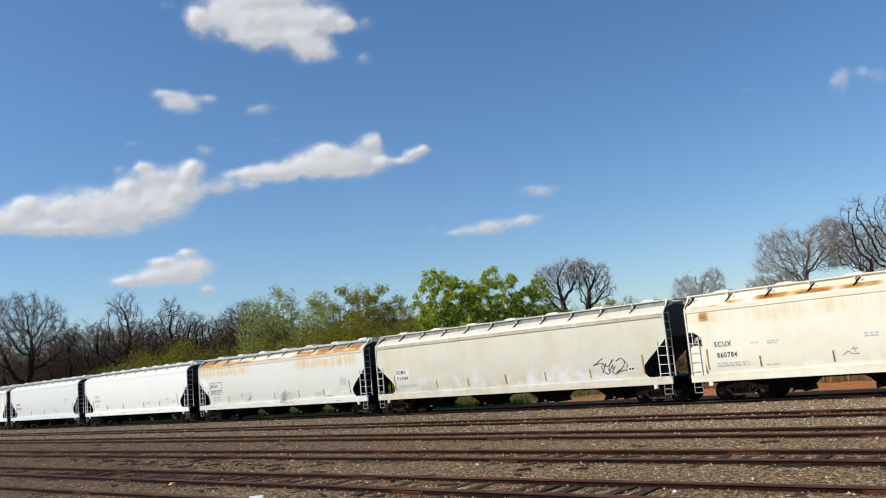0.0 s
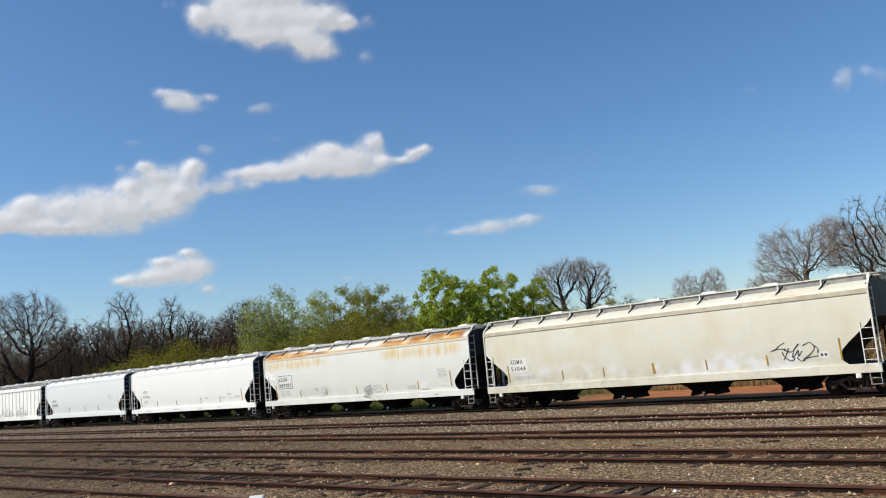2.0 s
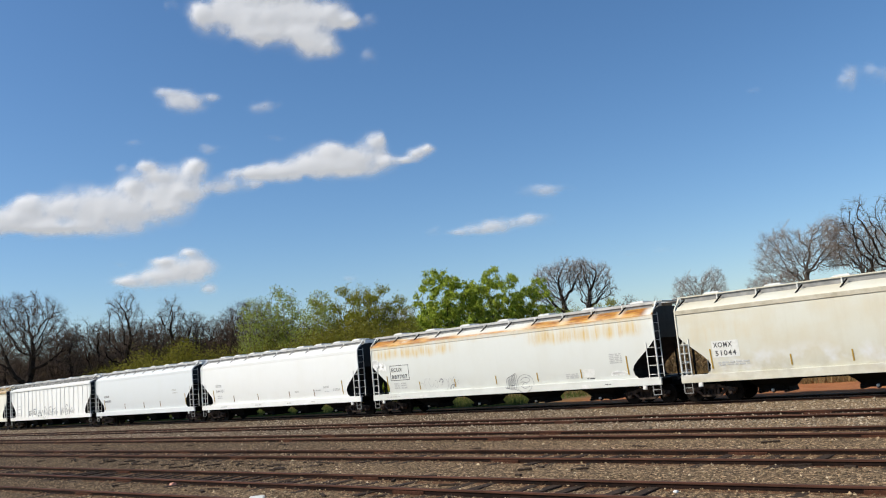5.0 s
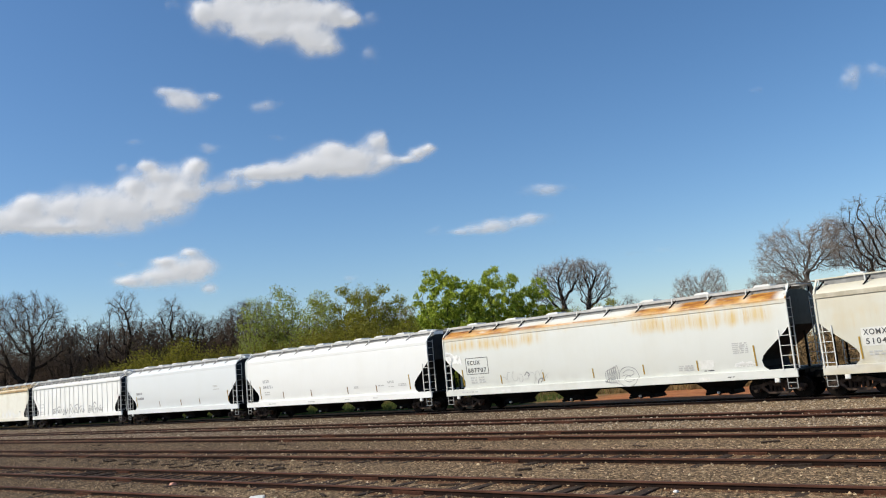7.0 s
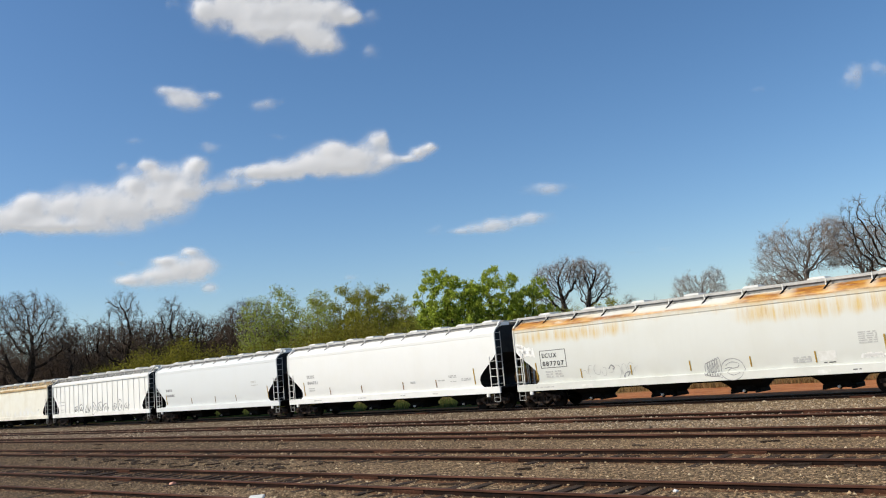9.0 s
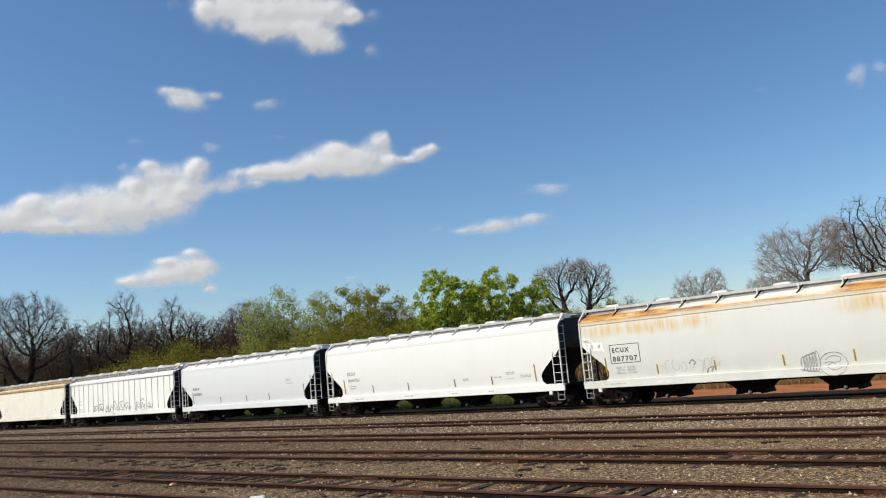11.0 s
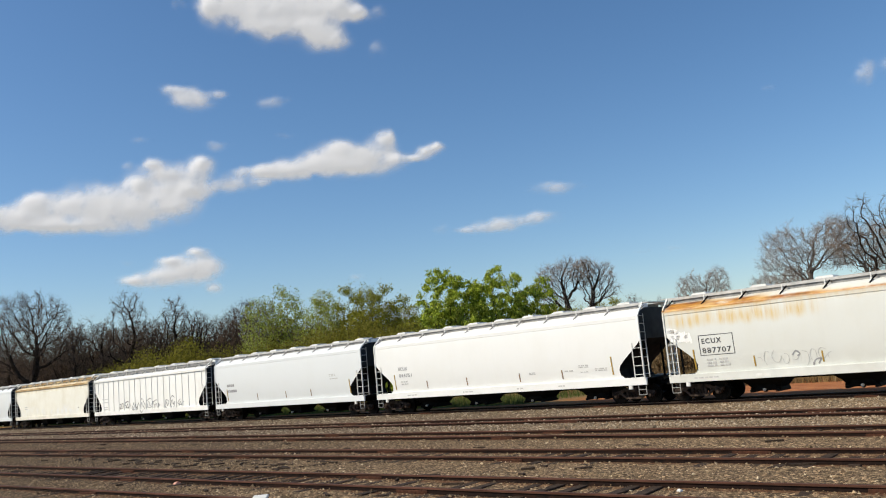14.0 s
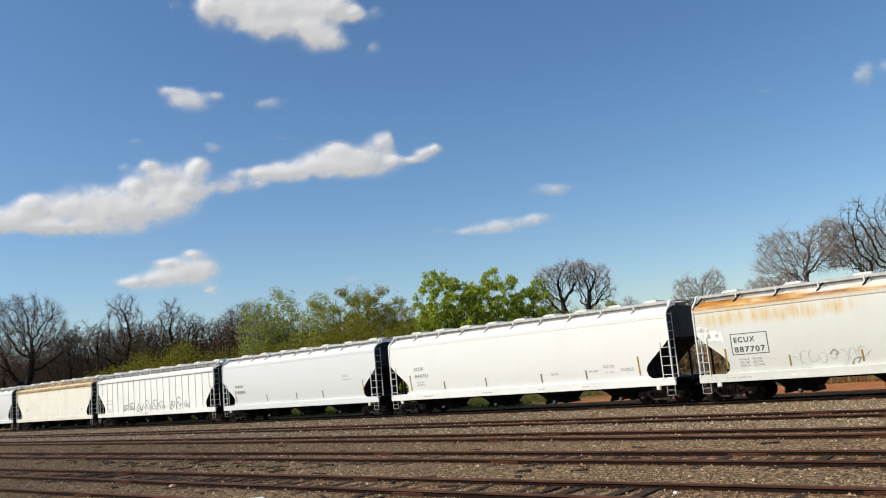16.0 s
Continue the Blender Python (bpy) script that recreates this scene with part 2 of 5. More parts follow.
def ground():
    m, n, l, b = mat("yard_ground", .95)
    g = n.new("ShaderNodeNewGeometry")
    sep = n.new("ShaderNodeSeparateXYZ")
    l.new(g.outputs["Position"], sep.inputs[0])
    wob = noise_tex(n, l, .12, 4)
    fine = noise_tex(n, l, 9, 8, .75)
    mid = noise_tex(n, l, .9, 6, .65)
    vor = n.new("ShaderNodeTexVoronoi")
    vor.inputs["Scale"].default_value = 17
    l.new(g.outputs["Position"], vor.inputs["Vector"])
    grit = n.new("ShaderNodeSeparateColor")
    l.new(vor.outputs["Color"], grit.inputs[0])
    speck = ramp(n, l, grit.outputs[0], [(0, .22), (.5, .75), (.82, 1.4), (1, 2.9)])

    def edge(sock, at, soft, wobble):
        k = n.new("ShaderNodeMath")
        k.operation = "MULTIPLY_ADD"
        k.inputs[1].default_value = wobble
        l.new(wob, k.inputs[0])
        l.new(sock, k.inputs[2])
        r = n.new("ShaderNodeMapRange")
        r.interpolation_type = "SMOOTHSTEP"
        r.inputs[1].default_value, r.inputs[2].default_value = at - soft + wobble / 2, at + soft + wobble / 2
        l.new(k.outputs[0], r.inputs[0])
        return r.outputs[0]

    cinder = ramp(n, l, fine, [(.32, (.06, .037, .02)), (.5, (.22, .148, .083)), (.7, (.48, .345, .195))])
    cinder = mix(n, l, ramp(n, l, mid, [(.4, 0.0), (.75, .55)]), cinder, (.17, .115, .066))
    earth = n.new("ShaderNodeMath")
    earth.operation = "MULTIPLY"
    earth.inputs[1].default_value = -.75
    l.new(edge(sep.outputs[0], -20, 14, 8), earth.inputs[0])
    more = n.new("ShaderNodeMath")
    more.operation = "ADD"
    more.inputs[1].default_value = .75
    l.new(earth.outputs[0], more.inputs[0])

    pale = ramp(n, l, fine, [(.32, (.06, .037, .02)), (.5, (.22, .148, .082)), (.68, (.5, .39, .25))])
    col = mix(n, l, edge(sep.outputs[1], 24.6, .8, 1.5), cinder, pale)
    col = mix(n, l, more.outputs[0], col, (.074, .05, .029))
    col = mix(n, l, .85, col, speck, "MULTIPLY")
    for y0, s in TRACKS:
        for g_ in (0, GAUGE):
            k = n.new("ShaderNodeMath")
            k.operation = "MULTIPLY_ADD"
            k.inputs[1].default_value = -s
            l.new(sep.outputs[0], k.inputs[0])
            l.new(sep.outputs[1], k.inputs[2])
            r = n.new("ShaderNodeMath")
            r.operation = "COMPARE"
            r.inputs[1].default_value, r.inputs[2].default_value = y0 + g_ - .08, .17
            l.new(k.outputs[0], r.inputs[0])
            w = n.new("ShaderNodeMath")
            w.operation = "MULTIPLY"
            l.new(r.outputs[0], w.inputs[0])
            l.new(ramp(n, l, mid, [(.3, .25), (.7, .85)]), w.inputs[1])
            col = mix(n, l, w.outputs[0], col, (.13, .052, .024))
    dirt = ramp(n, l, mid, [(.3, (.31, .105, .038)), (.7, (.47, .2, .08))])
    col = mix(n, l, edge(sep.outputs[1], 37.6, .4, 1.0), col, dirt)
    grass = ramp(n, l, fine, [(.3, (.1, .062, .024)), (.5, (.2, .13, .052)), (.75, (.31, .21, .09))])
    green = ramp(n, l, fine, [(.3, (.05, .07, .015)), (.7, (.15, .16, .05))])
    grass = mix(n, l, ramp(n, l, noise_tex(n, l, .08, 4), [(.45, 0.0), (.6, 1.0)]), grass, green)
    col = mix(n, l, edge(sep.outputs[1], 53, 1.5, 6), col, grass)
    left = edge(sep.outputs[0], -28, 3, 10)
    behind = edge(sep.outputs[1], 38.6, .5, 2)
    flip = n.new("ShaderNodeMath")
    flip.operation = "SUBTRACT"
    flip.inputs[0].default_value = 1
    l.new(left, flip.inputs[1])
    both = n.new("ShaderNodeMath")
    both.operation = "MULTIPLY"
    l.new(flip.outputs[0], both.inputs[0])
    l.new(behind, both.inputs[1])
    col = mix(n, l, both.outputs[0], col, grass)
    l.new(col, b.inputs["Base Color"])
    peb = n.new("ShaderNodeMath")
    peb.operation = "SUBTRACT"
    l.new(fine, peb.inputs[0])
    l.new(vor.outputs["Distance"], peb.inputs[1])
    bump(n, l, b, peb.outputs[0], 1.0, .05)
    xs = [-3000, -1200, -500, -260] + [-180 + 1.0 * i for i in range(0, 201)] + [60, 150, 400, 1200, 3000]
    ys = [-1500, -400, -100, -30, -8, 0, 4] + [6 + .4 * i for i in range(0, 82)] + [42, 46, 50, 56, 62, 70, 80, 95, 120, 160, 250, 500, 1200, 3000]
    verts = [(x, y, bed(x, y)) for y in ys for x in xs]
    w = len(xs)
    faces = [(j * w + i, j * w + i + 1, (j + 1) * w + i + 1, (j + 1) * w + i) for j in range(len(ys) - 1) for i in range(w - 1)]
    ob = new("ground", mesh_np("ground", verts, faces, m))
    tagged(ob, "brown cinder and gravel rail yard ground with red dirt", "ground", kind="structure")


ground()

X0, X1 = -180.0, 24.0


def tracks():
    tie = bmesh.new()
    soft_box(tie, -.115, .115, -1.3, 1.3, -.32, -.172, .012)
    bmesh.ops.subdivide_edges(tie, edges=[e for e in tie.edges if abs(e.verts[0].co.y - e.verts[1].co.y) > 1], cuts=3)
    for v in tie.verts:
        v.co.z += .012 * noise.noise((v.co.x * 9, v.co.y * 3, 1))
        v.co.x += .01 * noise.noise((v.co.y * 4, v.co.z * 9, 3))
    tie_me = bpy.data.meshes.new("tie")
    tie.to_mesh(tie_me)
    tie.free()
    tie_me.materials.append(TIE)
    bar = bmesh.new()
    for s in (-1, 1):
        soft_box(bar, -.45, .45, s * .048 - .012, s * .048 + .012, -.135, -.055, .006)
        for i in range(4):
            disc(bar, (-.33 + .22 * i, -.095), .02, s * .06 - .012, s * .06 + .012, 6)
    bar_me = bpy.data.meshes.new("joint_bar")
    bar.to_mesh(bar_me)
    bar.free()
    bar_me.materials.append(JOINT)
    rng = random.Random(4)
    prof = [(-.07, -.17), (.07, -.17), (.07, -.158), (.012, -.135), (.012, -.045), (.036, -.035), (.036, -.004), (-.036, -.004), (-.036, -.035), (-.012, -.045), (-.012, -.135), (-.07, -.158)]
    for k, (y0, s) in enumerate(TRACKS):
        tr = new("railway_track")
        tr.location = (0, y0, 0)
        tr.rotation_euler = (0, 0, math.atan(s))
        tagged(tr, "rusty steel rails on half-buried old wooden ties", "railway track", "yard tracks")
        for side in (0, 1):
            bm = bmesh.new()
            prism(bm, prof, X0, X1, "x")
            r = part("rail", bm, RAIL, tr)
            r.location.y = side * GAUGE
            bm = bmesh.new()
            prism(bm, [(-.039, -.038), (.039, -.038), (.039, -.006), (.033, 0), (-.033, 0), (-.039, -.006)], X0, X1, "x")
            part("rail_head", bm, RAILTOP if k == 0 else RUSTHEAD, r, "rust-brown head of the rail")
            off = rng.uniform(0, 11.9)
            for i in range(9):
                shared("joint_bar", bar_me, r, pose(-84 + off + 11.9 * i, 0, 0))
        x = -95.0
        while x < 14:
            drop = rng.uniform(.015, .055) + (-.02, -.02, -.02, .006, .014, 0)[k]
            shared("tie", tie_me, tr, pose(x, GAUGE / 2 + rng.uniform(-.06, .06), drop, rng.uniform(-.6, .6), 0, rng.uniform(-2, 2)))
            x += .54 + rng.uniform(-.04, .04)


def rubble(name, count, y_lo, y_hi, x_lo, x_hi, size, material, seed, label):
    """Loose stones over a strip of the yard, denser nearby."""
    rng = np.random.default_rng(seed)
    base = np.array([(1, 0, 0), (0, 1, 0), (-1, 0, 0), (0, -1, 0), (0, 0, 1), (0, 0, -.6)], float)
    tri = np.array([(0, 1, 4), (1, 2, 4), (2, 3, 4), (3, 0, 4), (1, 0, 5), (2, 1, 5), (3, 2, 5), (0, 3, 5)])
    y = rng.uniform(y_lo, y_hi, count)
    x = -y * rng.uniform(-x_hi, -x_lo, count)
    s = size * np.exp(rng.normal(0, .42, count))
    z = np.array([bed(a, c) for a, c in zip(x, y)])
    a = rng.uniform(0, 2 * math.pi, count)
    v = base[None] * rng.uniform(.55, 1.2, (count, 6, 1)) + rng.normal(0, .16, (count, 6, 3))
    v = v * s[:, None, None] * np.array([1.15, 1, .75])
    c, d = np.cos(a)[:, None], np.sin(a)[:, None]
    v = np.stack([v[..., 0] * c - v[..., 1] * d, v[..., 0] * d + v[..., 1] * c, v[..., 2]], -1)
    v = v + np.stack([x, y, z + s * .25], -1)[:, None]
    f = (tri[None] + 6 * np.arange(count)[:, None, None]).reshape(-1, 3)
    ob = new(name, mesh_np(name, v.reshape(-1, 3).tolist(), f.tolist(), material))
    tagged(ob, label, "gravel", kind="stuff")


tracks()
rubble("gravel", 42000, 9.5, 24.8, -2.95, -.18, .0165, STONE, 1, "loose brown-grey gravel strewn over the yard")
rubble("ballast", 36000, 24.2, 34.0, -2.95, -.18, .024, BALLAST, 2, "pale broken stone ballast heaped beside the rails")
rubble("pebbles", 3000, 10.5, 26, -1.7, -.18, .021, PEBBLE, 3, "scattered cream pebbles on the yard")


# ---- the train ----
def travel(t):
    """x of the gap between the third and fourth car."""
    return ((((6.7125e-07 * t - 1.70465e-04) * t + 6.369173e-03) * t - .21056007) * t + 4.9555196) * t - 57.46


TRAIN_Y = 35.02
def run_in(t):
    """How far the couplers' slack is still open: it closes over the first three seconds."""
    return max(0.0, 1 - t / 3) ** 2


WHEELS = []          # wheelset, its place on the truck
CARS = []            # car, its offset from travel(t)

ROUND = [(1.2, 1.445, 1.1), (1.35, 1.468, 1.28), (1.6, 1.504, 1.33), (1.8, 1.53, 1.24), (2.05, 1.556, .98), (2.35, 1.577, .62), (2.7, 1.592, .22), (2.95, 1.597, 0),
         (3.4, 1.596, 0), (3.8, 1.582, 0), (4.0, 1.56, 0), (4.09, 1.5, 0), (4.2, 1.36, 0), (4.3, 1.18, 0), (4.37, .95, 0), (4.4, .45, 0)]
STRAIGHT = [(1.2, 1.52, 1.15), (1.5, 1.52, 1.3), (1.8, 1.52, 1.18), (2.3, 1.52, .7), (2.9, 1.52, .05), (3.0, 1.52, 0), (3.9, 1.52, 0), (4.02, 1.5, 0), (4.12, 1.36, 0), (4.2, 1.05, 0), (4.26, .6, 0)]
PANEL = [(1.2, 1.5, .62), (1.6, 1.56, .62), (2.2, 1.585, .62), (2.75, 1.595, .62), (3.0, 1.595, .3), (3.02, 1.595, 0)] + ROUND[8:]


SKIN = {}


def skin(car, z):
    """y of the car's near side at height z, a hair proud."""
    lv = SKIN[car.name]
    return -float(np.interp(z, [v[0] for v in lv], [v[1] for v in lv])) - .004


def face(car, z):
    """y of what lies on the near side at height z: the sill below, the sheet above."""
    return -1.606 if z < 1.215 else skin(car, z) - .004


def hull(car, levels, hb, paint):
    sides, ends = bmesh.new(), (bmesh.new(), bmesh.new())
    for (z0, w0, i0), (z1, w1, i1) in zip(levels, levels[1:]):
        a0, a1 = hb - i0, hb - i1
        for s in (-1, 1):
            q = [(-a0, s * w0, z0), (a0, s * w0, z0), (a1, s * w1, z1), (-a1, s * w1, z1)]
            sides.faces.new([sides.verts.new(p) for p in (q if s < 0 else q[::-1])])
            bm = ends[(s + 1) // 2]
            q = [(s * a0, -w0, z0), (s * a0, w0, z0), (s * a1, w1, z1), (s * a1, -w1, z1)]
            bm.faces.new([bm.verts.new(p) for p in (q if s > 0 else q[::-1])])
    z, w, i = levels[-1]
    sides.faces.new([sides.verts.new(p) for p in ((-hb, -w, z), (hb, -w, z), (hb, w, z), (-hb, w, z))])
    z, w, i = levels[0]
    a = hb - i
    sides.faces.new([sides.verts.new(p) for p in ((-a, w, z), (a, w, z), (a, -w, z), (-a, -w, z))])
    for bm in (sides, *ends):
        bmesh.ops.remove_doubles(bm, verts=bm.verts[:], dist=.001)
    part("body", sides, paint, car, smooth=True)
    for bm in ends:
        # the sloping faces get the blacker shade colour
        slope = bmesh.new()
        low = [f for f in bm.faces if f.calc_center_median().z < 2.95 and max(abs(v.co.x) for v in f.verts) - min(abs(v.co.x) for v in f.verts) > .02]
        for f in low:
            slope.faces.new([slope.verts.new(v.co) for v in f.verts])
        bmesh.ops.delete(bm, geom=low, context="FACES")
        sheet = part("end_sheet", bm, ENDGREY, car, "grey end sheet with its shade in the colour")
        part("slope_sheet", slope, SLOPE, sheet, "sloping hopper sheet coloured black for its shade")


def truck_meshes():
    """Side frames with bolster, and a wheelset, each built once."""
    bm = bmesh.new()
    for s in (-1, 1):
        y0, y1 = s * 1.0 - .07, s * 1.0 + .07
        prism(bm, [(-1.12, .42), (-1.12, .56), (-.7, .62), (-.35, .74), (.35, .74), (.7, .62), (1.12, .56), (1.12, .42), (.8, .42), (.62, .5), (.42, .58), (-.42, .58), (-.62, .5), (-.8, .42)], y0, y1)
        prism(bm, [(-.72, .46), (-.38, .22), (.38, .22), (.72, .46), (.6, .52), (.36, .32), (-.36, .32), (-.6, .52)], y0, y1)
        for x in (-.36, .26):
            box(bm, x, x + .1, y0, y1, .3, .6)
        for x in (-.14, 0, .14):
            rod(bm, (x, s * 1.0, .32), (x, s * 1.0, .52), .055, sides=8)
        for x in (-.89, .89):
            disc(bm, (x, .42), .14, s * 1.0 - .12, s * 1.0 + .12, 12)
            disc(bm, (x, .42), .085, s * 1.14 - .04, s * 1.14 + .04, 8)
    soft_box(bm, -.2, .2, -1.05, 1.05, .5, .72, .03)
    frame_me = bpy.data.meshes.new("truck")
    bm.normal_update()
    bm.to_mesh(frame_me)
    bm.free()
    frame_me.materials.append(RUSTY)
    bm = bmesh.new()
    rod(bm, (0, -1.1, 0), (0, 1.1, 0), .08, sides=10)
    for s in (-1, 1):
        y = s * .75
        disc(bm, (0, 0), .42, y - .055, y + .055, 28)
        disc(bm, (0, 0), .445, y - s * .085 - .015, y - s * .085 + .015, 28)
        disc(bm, (0, 0), .16, y - .09, y + .09, 12)
        for i in range(5):
            box(bm, -.02, .02, y + s * .05, y + s * .07, .18, .34, Matrix.Rotation(radians(72 * i), 4, "Y"))
    wheel_me = bpy.data.meshes.new("wheelset")
    bm.normal_update()
    bm.to_mesh(wheel_me)
    bm.free()
    wheel_me.materials.append(WHEEL)
    return frame_me, wheel_me


TRUCK_ME, WHEELSET_ME = truck_meshes()


def piece(name, build, material):
    bm = bmesh.new()
    build(bm)
    me = bpy.data.meshes.new(name)
    bm.normal_update()
    bm.to_mesh(me)
    bm.free()
    me.materials.append(material)
    return me


def ladder_shape(bm):
    for x in (0, -.46):
        box(bm, x - .018, x + .018, -.03, .01, 1.16, 2.78 if x else 2.9)
    for z in (1.34, 1.74, 2.14, 2.54):
        rod(bm, (-.46, -.02, z), (0, -.02, z), .014, sides=5)


def stirrup_shape(bm):
    for x in (-.02, -.4):
        box(bm, x - .014, x + .014, -.015, .015, .42, .9)
    for z in (.43, .66):
        box(bm, -.4, -.02, -.02, .02, z - .013, z + .013)


def end_rungs(bm):
    box(bm, -.02, .02, .42, .46, 1.2, 4.1)
    for i in range(8):
        rod(bm, (.03, 0, 1.35 + .38 * i), (.03, .44, 1.35 + .38 * i), .016, sides=5)


def coupler_shape(bm):
    soft_box(bm, -.55, .2, -.1, .1, .78, .98, .02)
    soft_box(bm, .1, .42, -.17, .13, .72, 1.04, .04)
    soft_box(bm, .3, .55, -.2, -.06, .74, 1.02, .03)
    rod(bm, (.1, .3, 1.0), (.3, .12, .6), .03, sides=6)
    rod(bm, (.3, .12, .6), (.62, .05, .52), .03, sides=6)


def post_shape(bm):
    """A walkway post."""
    box(bm, -.024, .024, -1.065, -.99, 4.22, 4.6)


def shadow_brace_shape(bm):
    """A slanting rod at the walkway's edge, standing in for the post's shadow."""
    rod(bm, (0, -1.38, 4.18), (.2, -1.06, 4.5), .034, sides=5)


def hatch_shape(bm):
    soft_box(bm, -.36, .36, -.5, .5, 4.62, 4.71, .02)
    soft_box(bm, -.3, .3, -.42, .42, 4.71, 4.75, .01)
    for s in (-1, 1):
        box(bm, s * .3 - .03, s * .3 + .03, -.4, .4, 4.68, 4.7)


def funnel_shape(bm):
    """A hopper's foot: four slope sheets that draw in to the outlet."""
    rings = []
    for z, a, w in ((1.22, 1.5, 1.42), (.95, 1.12, 1.1), (.62, .74, .66), (.42, .6, .5)):
        rings.append([bm.verts.new(p) for p in ((-a, -w, z), (a, -w, z), (a, w, z), (-a, w, z))])
    for r, q in zip(rings, rings[1:]):
        for i in range(4):
            bm.faces.new((q[i], q[(i + 1) % 4], r[(i + 1) % 4], r[i]))
    bm.faces.new(rings[-1][::-1])


def gate_shape(bm):
    soft_box(bm, -.64, .64, -.56, .56, .29, .43, .02)
    for x in (-.6, .48):
        box(bm, x, x + .12, -.7, .7, .24, .34)
    rod(bm, (.1, -.86, .33), (.1, .86, .33), .045, sides=8)
    for s in (-1, 1):
        disc(bm, (.1, .33), .09, s * .8 - .03, s * .8 + .03, 8)
        prism(bm, [(-.5, .42), (.5, .42), (.3, .6), (-.3, .6)], s * .58 - .02, s * .58 + .02)


def gate_cap_shape(bm):
    disc(bm, (.1, .36), .055, -.96, -.86, 10)
    disc(bm, (.1, .36), .03, -.99, -.95, 8)


LADDER = piece("side_ladder", ladder_shape, WHITE)
STIRRUP = piece("stirrup_step", stirrup_shape, STEPGREY)
RUNGS = piece("end_ladder", end_rungs, WHITE)
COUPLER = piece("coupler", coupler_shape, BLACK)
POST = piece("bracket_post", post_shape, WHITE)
# black or grey for the diagonal shadow beside each post
SHADOW_BRACE = piece("bracket_shadow_brace", shadow_brace_shape, BLACK)
SHADOW_BRACE_GREY = piece("bracket_shadow_brace", shadow_brace_shape, SHADEGREY)
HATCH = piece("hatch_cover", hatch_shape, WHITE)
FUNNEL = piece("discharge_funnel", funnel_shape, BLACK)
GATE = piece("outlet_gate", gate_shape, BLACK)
CAP = piece("gate_cap", gate_cap_shape, WHITE)
REFLECT = piece("reflector_strip", lambda bm: box(bm, -.027, .027, -.014, .004, 0, .44), YELLOW)
REFLECT_WIDE = piece("reflector_strip", lambda bm: box(bm, -.06, .06, -.014, .004, 0, .46), YELLOW)
REFLECT_TALL = piece("reflector_strip", lambda bm: box(bm, -.03, .03, -.022, .004, 0, .85), YELLOW)
REFLECT_OLD = piece("reflector_strip", lambda bm: box(bm, -.03, .03, -.014, .004, 0, .44), BROWNTAPE)
TURN = Matrix.Rotation(math.pi, 4, "Z")


def posts(car, hb, paint, levels):
    """Corner posts that bend over the roof's shoulder."""
    run = [(1.58, 1.18), (1.6, 3.7), (1.585, 4.02), (1.47, 4.17), (1.2, 4.38), (1.02, 4.6)]
    for sx in (-1, 1):
        for sy in (-1, 1):
            bm = bmesh.new()
            for (y0, z0), (y1, z1) in zip(run, run[1:]):
                d = Vector((0, sy * (y1 - y0), z1 - z0)).normalized() * .02
                q = Vector((0, -d.z, d.y)) * 1.6
                a, b = Vector((0, sy * y0, z0)) - d, Vector((0, sy * y1, z1)) + d
                box_between(bm, a, b, q, .032)
            ob = part("corner_post", bm, paint, car)
            ob.location.x = sx * (hb - .02)


def box_between(bm, a, b, q, hx):
    x = Vector((hx, 0, 0))
    ring = [[bm.verts.new(p + e) for e in (-x - q, x - q, x + q, -x + q)] for p in (a, b)]
    for i in range(4):
        bm.faces.new((ring[0][i], ring[0][(i + 1) % 4], ring[1][(i + 1) % 4], ring[1][i]))
    bm.faces.new(ring[0][::-1])
    bm.faces.new(ring[1])


